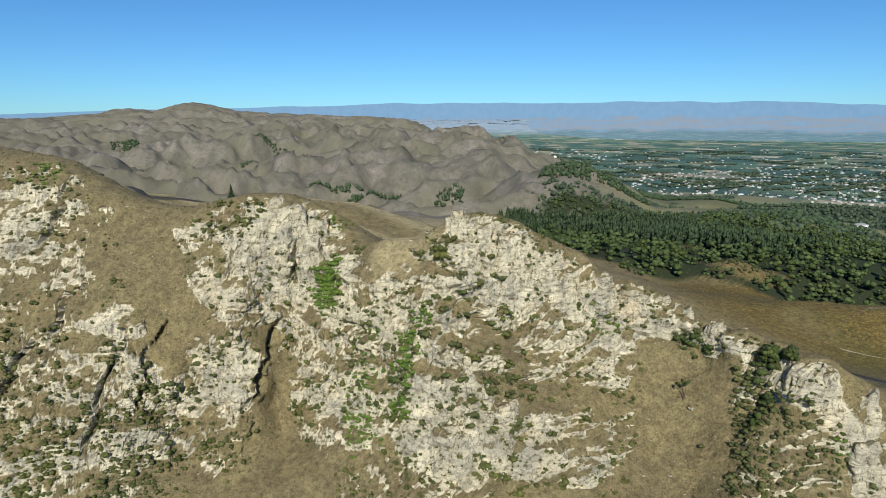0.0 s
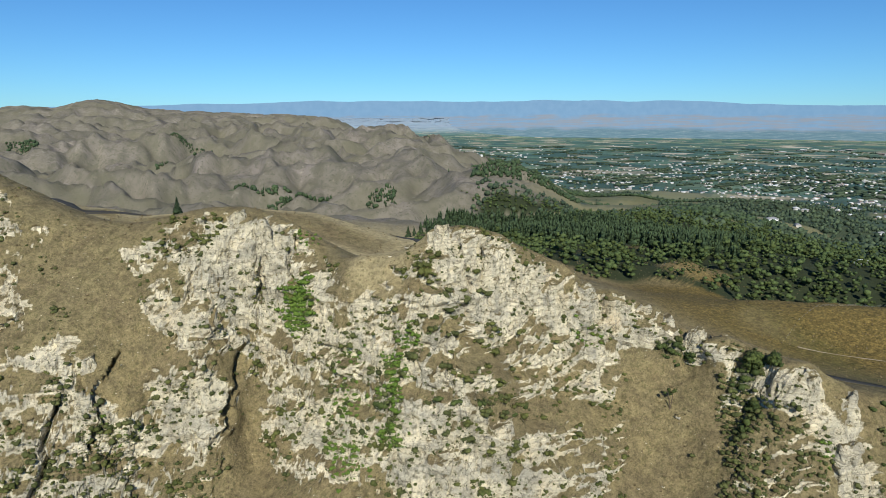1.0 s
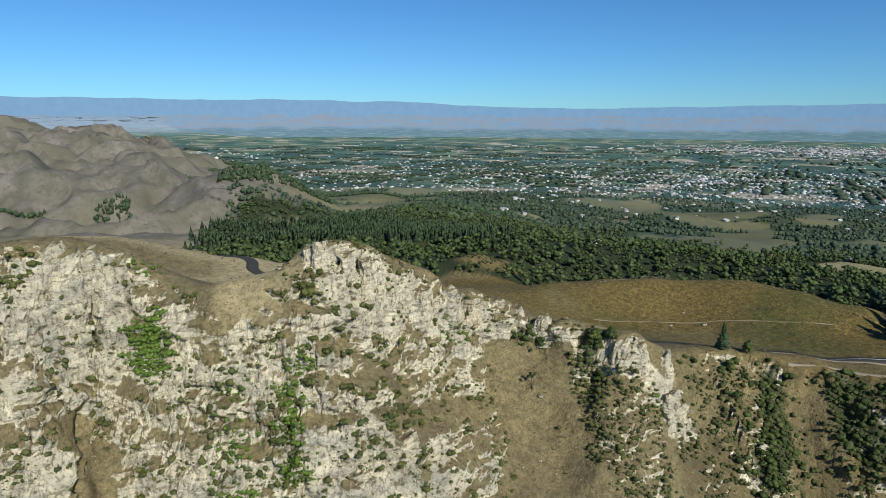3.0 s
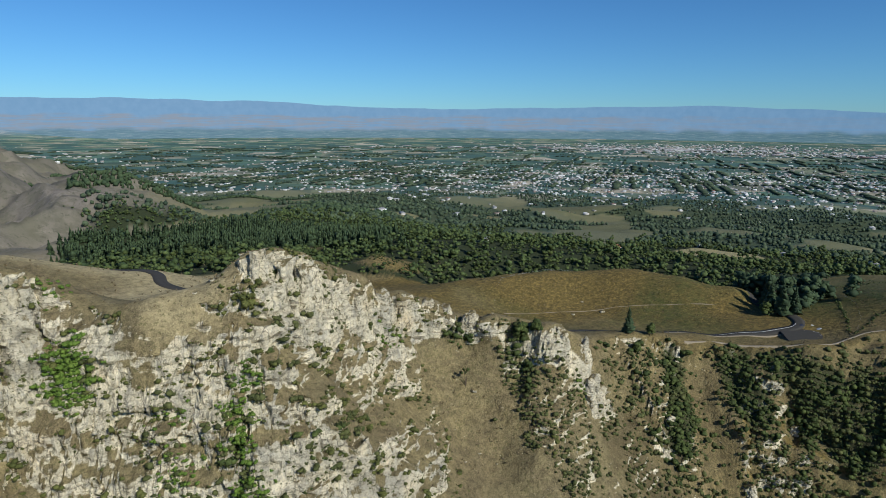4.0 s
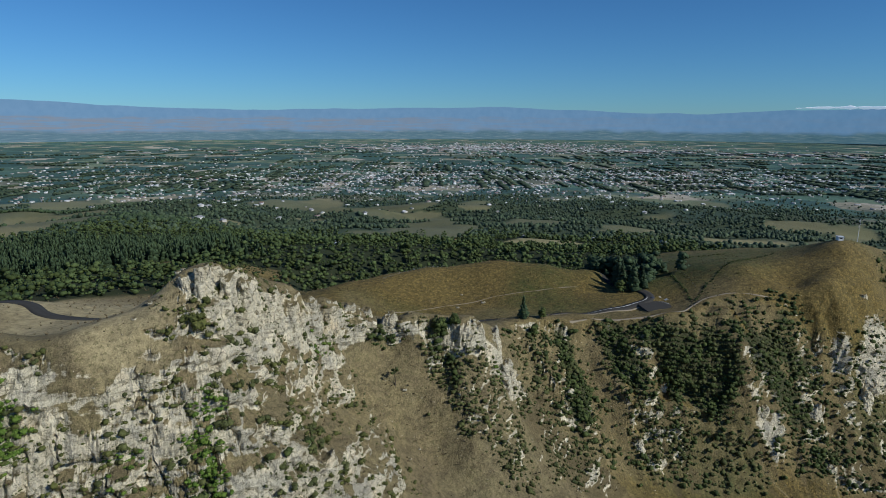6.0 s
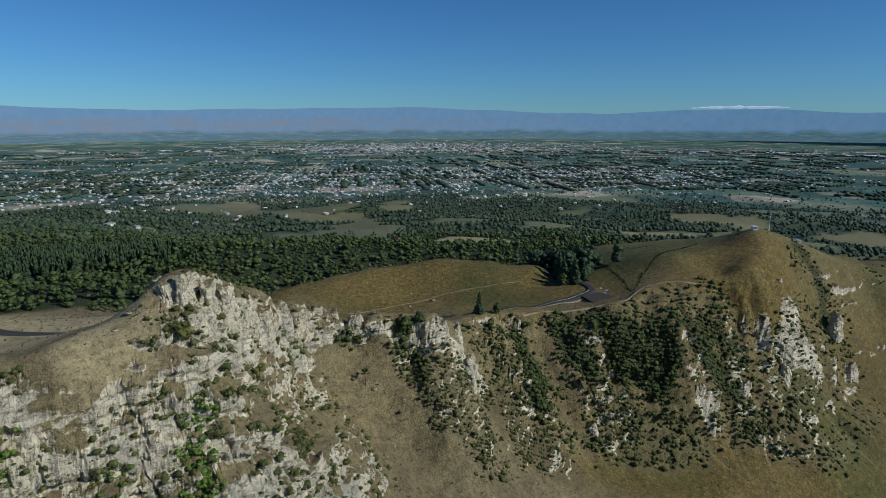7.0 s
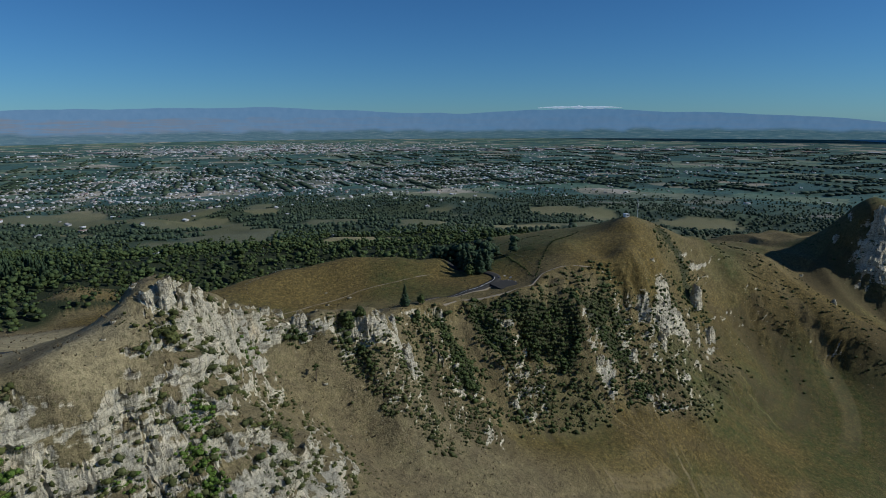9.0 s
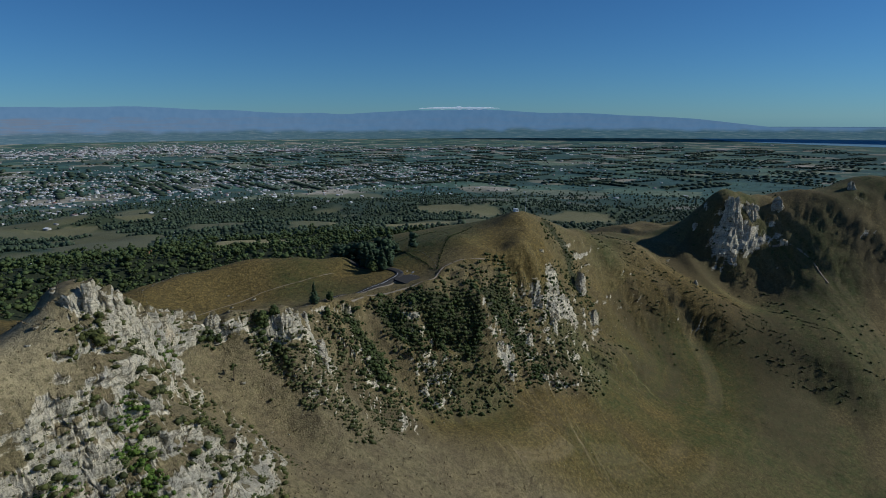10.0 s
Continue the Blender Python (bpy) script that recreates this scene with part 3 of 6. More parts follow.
def shifted(t, pos, scale, by):
    """Places pushed about by a noise, to break straight lines."""
    n = node(t, "ShaderNodeTexNoise", Scale=scale, Detail=4.0)
    t.links.new(pos, n.inputs["Vector"])
    a = t.nodes.new("ShaderNodeVectorMath")
    a.operation = "MULTIPLY_ADD"
    t.links.new(n.outputs["Color"], a.inputs[0])
    a.inputs[1].default_value = (by, by, by)
    t.links.new(pos, a.inputs[2])
    return a.outputs[0]


def joints(t, vector, scale, stretch):
    """Distance to the joints of an uneven block pattern."""
    mp = t.nodes.new("ShaderNodeMapping")
    mp.inputs["Scale"].default_value = stretch
    t.links.new(vector, mp.inputs["Vector"])
    vo = node(t, "ShaderNodeTexVoronoi", Scale=scale)
    vo.feature = "DISTANCE_TO_EDGE"
    t.links.new(mp.outputs["Vector"], vo.inputs["Vector"])
    return vo.outputs["Distance"]


def limestone(t, pos, fine, mid):
    """Grey-cream bedded limestone with lichen, pits, dark joints and warm fresh faces."""
    bent = shifted(t, pos, 0.16, 4.0)
    beds = noise_tex(t, bent, 1.0, 6, 0.7, (0.07, 0.07, 1.15))
    streak = noise_tex(t, bent, 1.0, 6, 0.65, (0.60, 0.60, 0.06))
    crack = joints(t, shifted(t, pos, 0.35, 3.2), 0.15, (1.0, 1.0, 0.6))
    pits = noise_tex(t, pos, 1.7, 6, 0.75)
    rock = mix(t, ramp(t, mid, [(0.36, 0.0), (0.62, 1.0)]), (0.53, 0.475, 0.340), (0.750, 0.670, 0.490))
    rock = mix(t, ramp(t, noise_tex(t, pos, 0.045, 5), [(0.58, 0.0), (0.74, 0.7)]), rock, (0.60, 0.47, 0.28))
    rock = mix(t, ramp(t, noise_tex(t, pos, 0.06, 6, 0.65), [(0.38, 0.7), (0.52, 0.0)]), rock, (0.33, 0.312, 0.255))
    rock = mix(t, ramp(t, beds, [(0.36, 0.75), (0.47, 0.0)]), rock, (0.235, 0.205, 0.150))
    rock = mix(t, ramp(t, beds, [(0.55, 0.0), (0.66, 0.5)]), rock, (0.76, 0.690, 0.510))
    rock = mix(t, ramp(t, streak, [(0.40, 0.6), (0.49, 0.0)]), rock, (0.29, 0.272, 0.225))
    rock = mix(t, ramp(t, pits, [(0.34, 0.75), (0.43, 0.0)]), rock, (0.14, 0.125, 0.092))
    rock = mix(t, ramp(t, pits, [(0.56, 0.0), (0.68, 0.5)]), rock, (0.78, 0.715, 0.545))
    joint = times(t, ramp(t, crack, [(0.0, 0.85), (0.022, 0.0)]), ramp(t, noise_tex(t, pos, 0.09, 3), [(0.46, 0.0), (0.58, 1.0)]))
    rock = mix(t, joint, rock, (0.06, 0.055, 0.042))
    lumps = times(t, times(t, beds, 1.3), times(t, streak, 0.9), "ADD")
    lumps = times(t, lumps, times(t, times(t, pits, 0.8), times(t, joint, -0.4), "ADD"), "ADD")
    return rock, lumps


def cushion(t, pos):
    """Where low cushion plants and tufts too small to tell apart sit on the face."""
    return ramp(t, noise_tex(t, pos, 0.55, 6, 0.66), [(0.555, 0.0), (0.60, 1.0)])


m_ground, t, p = mat("ground", 0.95)
pos = t.nodes.new("ShaderNodeNewGeometry").outputs["Position"]
fine, mid, big = noise_tex(t, pos, 0.8, 7, 0.65), noise_tex(t, pos, 0.11, 6), noise_tex(t, pos, 0.013, 5)
# dry grass: straw and brown, greener in broad patches
grass = dry_grass(t, pos, fine, mid, big)
# paler grass colour on the back slopes and by the saddle
grass = mix(t, times(t, attr(t, "straw").outputs["Fac"], ramp(t, mid, [(0.3, 0.55), (0.6, 0.9)])), grass, mix(t, fine, (0.30, 0.245, 0.130), (0.50, 0.420, 0.240)))
grass = mix(t, attr(t, "gold").outputs["Fac"], grass, mix(t, ramp(t, fine, [(0.35, 0.0), (0.65, 1.0)]), (0.088, 0.066, 0.020), (0.26, 0.185, 0.060)))
grass = mix(t, times(t, ramp(t, noise_tex(t, pos, 0.33, 5, 0.7), [(0.44, 0.55), (0.56, 0.0)]), attr(t, "gold").outputs["Fac"]), grass, (0.058, 0.050, 0.018))
grass = mix(t, times(t, attr(t, "green").outputs["Fac"], ramp(t, mid, [(0.3, 0.25), (0.65, 1.0)])), grass, mix(t, fine, (0.026, 0.040, 0.012), (0.085, 0.112, 0.032)))
clumps = noise_tex(t, pos, 0.28, 9, 0.78)
grass = mix(t, 1.0, grass, ramp(t, clumps, [(0.34, 0.52), (0.50, 0.98), (0.66, 1.32)]), "MULTIPLY")
# rills and slips running down the open slopes
rills = noise_tex(t, attr(t, "fall").outputs["Vector"], 1.0, 6, 0.65, (0.16, 0.012, 1.0))
grass = mix(t, times(t, ramp(t, rills, [(0.40, 0.6), (0.53, 0.0)]), attr(t, "open").outputs["Fac"]), grass, (0.085, 0.066, 0.034))
grass = mix(t, times(t, ramp(t, rills, [(0.56, 0.0), (0.68, 0.5)]), attr(t, "open").outputs["Fac"]), grass, (0.33, 0.255, 0.145))
rock, beds = limestone(t, pos, fine, mid)
ragged = times(t, times(t, noise_tex(t, pos, 0.20, 9, 0.74), 2.1), times(t, noise_tex(t, pos, 1.0, 7, 0.70, (0.09, 0.09, 0.62)), 1.7), "ADD")
ragged = times(t, ragged, -1.98, "ADD")
bare = times(t, times(t, attr(t, "rock").outputs["Fac"], 1.25), ragged, "ADD")
bare = times(t, bare, ramp(t, upward(t), [(0.80, 0.0), (0.97, 0.5)]), "SUBTRACT")
near_col = mix(t, ramp(t, bare, [(0.36, 0.0), (0.50, 0.5), (0.68, 1.0)]), grass, rock)
near_col = mix(t, times(t, times(t, cushion(t, pos), attr(t, "face").outputs["Fac"]), 0.6), near_col, mix(t, mid, (0.045, 0.046, 0.018), (0.12, 0.108, 0.045)))
# wide country: bare pastoral hills, then fields, hedges and woods of the plain, in kilometres
land_v = attr(t, "land").outputs["Vector"]
turned = t.nodes.new("ShaderNodeMapping")
turned.inputs["Rotation"].default_value = (0, 0, radians(31))
t.links.new(land_v, turned.inputs["Vector"])
vor = node(t, "ShaderNodeTexVoronoi", Scale=3.6, Randomness=0.85)
vor.distance = "CHEBYCHEV"
t.links.new(turned.outputs["Vector"], vor.inputs["Vector"])
sep = t.nodes.new("ShaderNodeSeparateColor")
t.links.new(vor.outputs["Color"], sep.inputs["Color"])
# field colours lean blue and light: some distance haze is painted in
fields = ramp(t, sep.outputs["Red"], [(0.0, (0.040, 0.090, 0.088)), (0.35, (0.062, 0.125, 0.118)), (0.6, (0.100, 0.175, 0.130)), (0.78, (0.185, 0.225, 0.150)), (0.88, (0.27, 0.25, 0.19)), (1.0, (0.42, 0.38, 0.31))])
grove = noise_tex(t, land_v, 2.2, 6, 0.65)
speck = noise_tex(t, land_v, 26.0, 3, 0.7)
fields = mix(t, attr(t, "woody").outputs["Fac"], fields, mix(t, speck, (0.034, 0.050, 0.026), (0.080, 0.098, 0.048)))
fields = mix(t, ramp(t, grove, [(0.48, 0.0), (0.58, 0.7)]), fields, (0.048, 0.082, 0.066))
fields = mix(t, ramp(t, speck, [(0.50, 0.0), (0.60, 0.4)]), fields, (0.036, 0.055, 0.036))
# hill browns greyed towards blue, a little aerial haze in the base colour
hills = mix(t, ramp(t, noise_tex(t, land_v, 1.3, 6, 0.6), [(0.35, 0.0), (0.65, 1.0)]), (0.172, 0.151, 0.132), (0.258, 0.225, 0.192))
hills = mix(t, ramp(t, noise_tex(t, land_v, 9.0, 5, 0.65), [(0.38, 0.6), (0.52, 0.0)]), hills, (0.125, 0.118, 0.088))
hills = mix(t, ramp(t, noise_tex(t, land_v, 34.0, 4, 0.7), [(0.42, 0.6), (0.54, 0.0)]), hills, (0.105, 0.100, 0.074))
hills = mix(t, ramp(t, noise_tex(t, land_v, 110.0, 4, 0.75), [(0.36, 0.75), (0.45, 0.0)]), hills, (0.060, 0.064, 0.042))
hills = mix(t, ramp(t, noise_tex(t, land_v, 46.0, 5, 0.75), [(0.58, 0.0), (0.68, 0.6)]), hills, (0.36, 0.32, 0.26))
hills = mix(t, ramp(t, noise_tex(t, land_v, 5.0, 6, 0.7), [(0.64, 0.0), (0.72, 0.6)]), hills, (0.44, 0.39, 0.31))
# darker colour in the hollows between hill ridges
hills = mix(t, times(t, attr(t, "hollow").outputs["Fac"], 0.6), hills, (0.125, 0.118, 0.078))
fields = mix(t, attr(t, "pasture").outputs["Fac"], fields, mix(t, grove, (0.19, 0.185, 0.08), (0.36, 0.30, 0.165)))
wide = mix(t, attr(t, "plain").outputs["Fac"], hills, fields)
# farthest land: blue-grey haze painted over the ground colour
wide = mix(t, attr(t, "distant_haze").outputs["Fac"], wide, mix(t, noise_tex(t, land_v, 0.5, 5), (0.16, 0.235, 0.32), (0.24, 0.275, 0.33)))
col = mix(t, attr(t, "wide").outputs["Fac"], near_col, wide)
# ground coloured dark beneath woods, pines and cliff thickets
col = mix(t, attr(t, "dark_floor").outputs["Fac"], col, mix(t, fine, (0.016, 0.024, 0.011), (0.045, 0.055, 0.024)))
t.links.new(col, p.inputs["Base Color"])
relief = mix(t, attr(t, "rock").outputs["Fac"], fine, beds)
bump(t, p, relief, 0.9, 1.0)


def leafy(name, dark, light, hue=0.0):
    """Foliage whose colour varies from clump to clump and from plant to plant."""
    m, t, p = mat(name, 0.75)
    g = t.nodes.new("ShaderNodeNewGeometry")
    o = t.nodes.new("ShaderNodeObjectInfo")
    v = times(t, times(t, g.outputs["Random Per Island"], 0.65), times(t, o.outputs["Random"], 0.35), "ADD")
    c = ramp(t, v, [(0.1, dark), (0.9, light)])
    c = mix(t, ramp(t, noise_tex(t, g.outputs["Position"], 1.6, 4), [(0.35, 0.5), (0.6, 0.0)]), c, tuple(k * 0.45 for k in dark))
    t.links.new(c, p.inputs["Base Color"])
    return m


m_scrub = leafy("scrub", (0.034, 0.044, 0.014), (0.115, 0.125, 0.042))
m_dark = leafy("dark_scrub", (0.026, 0.041, 0.011), (0.098, 0.125, 0.034))
m_fresh = leafy("fresh_green", (0.062, 0.115, 0.016), (0.165, 0.235, 0.042))
m_olive = leafy("olive_scrub", (0.048, 0.058, 0.015), (0.135, 0.142, 0.040))
m_pine = leafy("pine_needles", (0.026, 0.046, 0.024), (0.072, 0.108, 0.048))
m_wood = leafy("woodland", (0.023, 0.042, 0.014), (0.100, 0.136, 0.044))
# valley leaves tinted slightly blue, standing in for haze over the plain
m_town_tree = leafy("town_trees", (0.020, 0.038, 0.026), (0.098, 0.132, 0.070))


def plain_mat(name, colour, rough_=0.8, spread=0.2, scale=0.5, island=None, metal=0.0):
    """A painted or mineral surface with grain, or a range of colours from piece to piece."""
    m, t, p = mat(name, rough_)
    g = t.nodes.new("ShaderNodeNewGeometry")
    c = colour if island is None else ramp(t, g.outputs["Random Per Island"], [(i / max(1, len(island) - 1), k) for i, k in enumerate(island)])
    c = mix(t, ramp(t, noise_tex(t, g.outputs["Position"], scale, 5), [(0.3, spread), (0.7, 0.0)]), c, tuple(k * 0.4 for k in colour))
    t.links.new(c, p.inputs["Base Color"])
    p.inputs["Metallic"].default_value = metal
    return m


m_bark = plain_mat("bark", (0.11, 0.085, 0.06), 0.95, 0.5, 3.0)
m_asphalt = plain_mat("asphalt", (0.052, 0.049, 0.044), 0.9, 0.25, 0.4)
m_paint = plain_mat("road_paint", (0.62, 0.62, 0.60), 0.8, 0.3, 1.0)
m_gravel = plain_mat("pale_gravel", (0.30, 0.25, 0.18), 0.95, 0.3, 0.8)
m_wall = plain_mat("house_wall", (0.62, 0.60, 0.56), 0.8, 0.1, 0.2, [(0.60, 0.58, 0.54), (0.4, 0.37, 0.33), (0.7, 0.7, 0.69), (0.30, 0.26, 0.22)])
m_roof = plain_mat("house_roof", (0.3, 0.3, 0.3), 0.7, 0.1, 0.2, [(0.14, 0.15, 0.16), (0.35, 0.36, 0.38), (0.62, 0.63, 0.65), (0.28, 0.13, 0.09), (0.22, 0.22, 0.23), (0.85, 0.85, 0.86), (0.75, 0.75, 0.76), (0.88, 0.88, 0.87)])
m_white = plain_mat("white_paint", (0.78, 0.78, 0.76), 0.6, 0.1, 0.5)
m_terracotta = plain_mat("terracotta", (0.42, 0.19, 0.11), 0.8, 0.2, 0.6)
m_steel = plain_mat("galvanised_steel", (0.5, 0.51, 0.52), 0.45, 0.2, 0.8, None, 0.7)
m_limestone, t, p = mat("limestone", 0.95)
pos = t.nodes.new("ShaderNodeNewGeometry").outputs["Position"]
fine, mid = noise_tex(t, pos, 0.8, 7, 0.65), noise_tex(t, pos, 0.11, 6)
rock, beds = limestone(t, pos, fine, mid)
grassy = dry_grass(t, pos, fine, mid, noise_tex(t, pos, 0.013, 5))
rock = mix(t, times(t, cushion(t, pos), 0.7), rock, mix(t, mid, (0.045, 0.046, 0.018), (0.12, 0.108, 0.045)))
t.links.new(mix(t, ramp(t, times(t, upward(t), times(t, fine, 0.5), "ADD"), [(0.92, 0.0), (1.06, 1.0)]), rock, grassy), p.inputs["Base Color"])
bump(t, p, beds, 0.9, 1.0)


def glass_mat():
    m, t, p = mat("window_glass", 0.08)
    p.inputs["Base Color"].default_value = (0.03, 0.04, 0.05, 1)
    p.inputs["Specular IOR Level"].default_value = 0.6
    return m


m_glass = glass_mat()
m_water, t, p = mat("sea_water", 0.9)
g = t.nodes.new("ShaderNodeNewGeometry")
t.links.new(ramp(t, noise_tex(t, g.outputs["Position"], 0.01, 4), [(0.3, (0.13, 0.27, 0.38)), (0.7, (0.16, 0.31, 0.42))]), p.inputs["Base Color"])

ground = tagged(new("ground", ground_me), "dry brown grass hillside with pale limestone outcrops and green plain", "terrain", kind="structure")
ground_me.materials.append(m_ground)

# Far ranges: a glowing backdrop ring behind the plain, haze painted into its colours.
az_b = np.arange(-60, 152, 0.25)
rise = np.interp(az_b, [-60, -36, -30, -12, -6, 10, 20, 28, 32, 38, 45, 50, 56, 63, 70, 76, 82, 88, 94, 99, 105, 110, 113, 117, 119, 152],
                 [0.3, 0.45, 0.8, 1.2, 1.45, 1.5, 1.5, 1.35, 1.05, 0.84, 0.9, 0.95, 1.02, 1.14, 0.95, 0.6, 0.55, 0.75, 0.9, 0.6, 0.4, 0.15, -0.02, -0.5, -0.74, -0.74])
rise = rise + 0.06 * smooth(115, 109, az_b) * fbm(az_b / 2.5, az_b * 0, az_b * 0 + 4, 4)
AB, LB = np.meshgrid(az_b, np.linspace(0, 1, 40), indexing="ij")
RB = 4804 + 12 * LB - 90 * smooth(4, 16, AB)
ZB = CZ + RB * np.tan(np.radians(-2.0 + (rise[:, None] + 2.0) * LB))
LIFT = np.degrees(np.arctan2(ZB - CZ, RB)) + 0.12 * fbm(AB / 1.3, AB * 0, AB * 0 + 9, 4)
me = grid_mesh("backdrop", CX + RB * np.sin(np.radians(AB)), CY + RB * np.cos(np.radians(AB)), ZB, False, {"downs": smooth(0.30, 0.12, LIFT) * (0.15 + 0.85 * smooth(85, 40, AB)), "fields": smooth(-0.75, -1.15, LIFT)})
m_far, t, p = mat("far_range_glow", 1.0)
g = t.nodes.new("ShaderNodeNewGeometry")
# hazy blue, grey downs and field bands are emitted, not sunlit
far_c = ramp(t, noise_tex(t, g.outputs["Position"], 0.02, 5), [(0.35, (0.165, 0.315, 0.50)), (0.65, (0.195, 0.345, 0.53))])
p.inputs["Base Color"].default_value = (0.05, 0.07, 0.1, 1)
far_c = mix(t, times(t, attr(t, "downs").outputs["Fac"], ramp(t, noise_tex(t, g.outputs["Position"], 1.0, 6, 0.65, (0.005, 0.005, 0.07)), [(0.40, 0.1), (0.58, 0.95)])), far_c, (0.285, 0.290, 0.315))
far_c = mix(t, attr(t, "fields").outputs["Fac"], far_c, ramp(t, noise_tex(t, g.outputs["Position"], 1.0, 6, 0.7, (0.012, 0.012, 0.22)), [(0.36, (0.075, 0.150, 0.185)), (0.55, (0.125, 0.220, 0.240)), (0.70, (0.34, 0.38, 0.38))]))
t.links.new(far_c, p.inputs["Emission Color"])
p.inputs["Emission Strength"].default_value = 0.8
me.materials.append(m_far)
tagged(new("backdrop", me), "glowing backdrop of blue-grey far mountain range and hazy sea horizon", "mountains", kind="structure")

# A thin bank of white cloud lying on the farthest range, its brightness emitted.
AC, LC = np.meshgrid(np.linspace(88.8, 96.4, 60), np.linspace(-1, 1, 5), indexing="ij")
thick = np.sin((AC - 88.8) / 7.6 * np.pi) ** 0.6 * (0.10 + 0.05 * fbm(AC * 2, AC * 0, AC * 0 + 6, 3))
ZC = CZ + 4706 * np.tan(np.radians(0.98 + 0.03 * fbm(AC, AC * 0, AC * 0 + 2, 2) + LC * thick))
me = grid_mesh("cloud", CX + (4706 - 3 * (1 - LC ** 2)) * np.sin(np.radians(AC)), CY + (4706 - 3 * (1 - LC ** 2)) * np.cos(np.radians(AC)), ZC, False, {})
m_glowing_cloud, t, p = mat("cloud", 1.0)
p.inputs["Emission Color"].default_value = (0.46, 0.54, 0.62, 1)
p.inputs["Emission Strength"].default_value = 0.75
me.materials.append(m_glowing_cloud)
tagged(new("cloud", me), "thin bank of glowing white cloud over far mountains", "cloud", kind="structure")

# The bay, a flat sheet beyond the coast.
AW, LW = np.meshgrid(np.arange(107, 150, 0.5), np.linspace(0, 1, 30), indexing="ij")
shore = np.interp(AW, [107, 110, 114, 118, 122, 127, 150], [26000, 16500, 13000, 11500, 10800, 10200, 9500])
RW = drawn(shore * (41500 / shore) ** LW)
RT = real(RW)
ZW = CZ - RW * (CZ - 0.0 + RT * RT / 1.46e7) / RT
low = wide_height(AW, RW)
me = grid_mesh("water", CX + RW * np.sin(np.radians(AW)), CY + RW * np.cos(np.radians(AW)), np.maximum(ZW, low + 0.4) + 0.3, False, {})
me.materials.append(m_water)
tagged(new("water", me), "calm blue sea of the far bay", "sea", kind="structure")


# ---- plants and small repeats ----
def ico_points():
    f = (1 + 5 ** 0.5) / 2
    v = np.array([(-1, f, 0), (1, f, 0), (-1, -f, 0), (1, -f, 0), (0, -1, f), (0, 1, f), (0, -1, -f), (0, 1, -f), (f, 0, -1), (f, 0, 1), (-f, 0, -1), (-f, 0, 1)])
    tri = np.array([(0, 11, 5), (0, 5, 1), (0, 1, 7), (0, 7, 10), (0, 10, 11), (1, 5, 9), (5, 11, 4), (11, 10, 2), (10, 7, 6), (7, 1, 8),
                    (3, 9, 4), (3, 4, 2), (3, 2, 6), (3, 6, 8), (3, 8, 9), (4, 9, 5), (2, 4, 11), (6, 2, 10), (8, 6, 7), (9, 8, 1)])
    return v / np.linalg.norm(v[0]), tri


ICO_V, ICO_F = ico_points()


def joined(pieces):
    """Several (places, triangles) as one."""
    vs, fs, n = [], [], 0
    for v, f in pieces:
        vs.append(v), fs.append(f + n)
        n += len(v)
    return np.concatenate(vs), np.concatenate(fs)


def clump(r, at, size, tufts):
    """A ragged ball of foliage: an uneven core and leaf tufts standing out of it."""
    core = ICO_V * (0.72 + 0.3 * r.random((12, 1))) * size + at
    pieces = [(core, ICO_F)]
    for i in range(tufts):
        d = r.normal(size=3)
        d /= np.linalg.norm(d)
        a = np.cross(d, r.normal(size=3))
        a /= np.linalg.norm(a)
        b = np.cross(d, a)
        c = at + d * size * (0.72 + 0.4 * r.random())
        w = np.mean(size) * (0.22 + 0.22 * r.random())
        tip = c + d * w * 1.3
        pieces.append((np.stack([c - a * w, c + a * w, tip, c + b * w * 0.9]), np.array([(0, 1, 2), (1, 3, 2), (3, 0, 2)])))
    return joined(pieces)


def bush_shape(r, balls, tufts):
    pieces = []
    for i in range(balls):
        at = np.array([*(r.normal(size=2) * 0.42 * (i > 0)), 0.28 + 0.3 * r.random()])
        pieces.append(clump(r, at, np.array([0.62, 0.62, 0.5]) * (0.75 + 0.5 * r.random()), tufts))
    return joined(pieces)


def crown_shape(r, balls, tufts, high=1.0, wide=0.38, low=0.3):
    """The crown of a broad-leaved tree one metre tall."""
    pieces = []
    for i in range(balls):
        a, u = r.random() * 6.28, r.random()
        rad = wide * (0.25 + 0.6 * r.random()) * (1 - 0.5 * u)
        at = np.array([rad * math.cos(a), rad * math.sin(a), low + (high - low - 0.15) * u + 0.06])
        pieces.append(clump(r, at, np.array([0.2, 0.2, 0.17]) * (0.7 + 0.6 * r.random()), tufts))
    return joined(pieces)


def conifer_shape(r, tiers, sides, wide=0.2):
    """The crown of a conifer one metre tall: drooping ragged whorls."""
    pieces = []
    for i in range(tiers):
        u = i / tiers
        z, rad = 0.12 + 0.82 * u, wide * (1.05 - u) * (0.8 + 0.4 * r.random())
        ring = np.array([(rad * (0.6 + 0.6 * r.random()) * math.cos(k * 6.283 / sides + i), rad * (0.6 + 0.6 * r.random()) * math.sin(k * 6.283 / sides + i), z - 0.10 * r.random()) for k in range(sides)])
        top = np.array([[0.02 * r.normal(), 0.02 * r.normal(), min(1.0, z + 1.7 / tiers)]])
        v = np.concatenate([ring, top, [[0, 0, z]]])
        f = np.array([(k, (k + 1) % sides, sides) for k in range(sides)] + [((k + 1) % sides, k, sides + 1) for k in range(sides)])
        pieces.append((v, f))
    return joined(pieces)


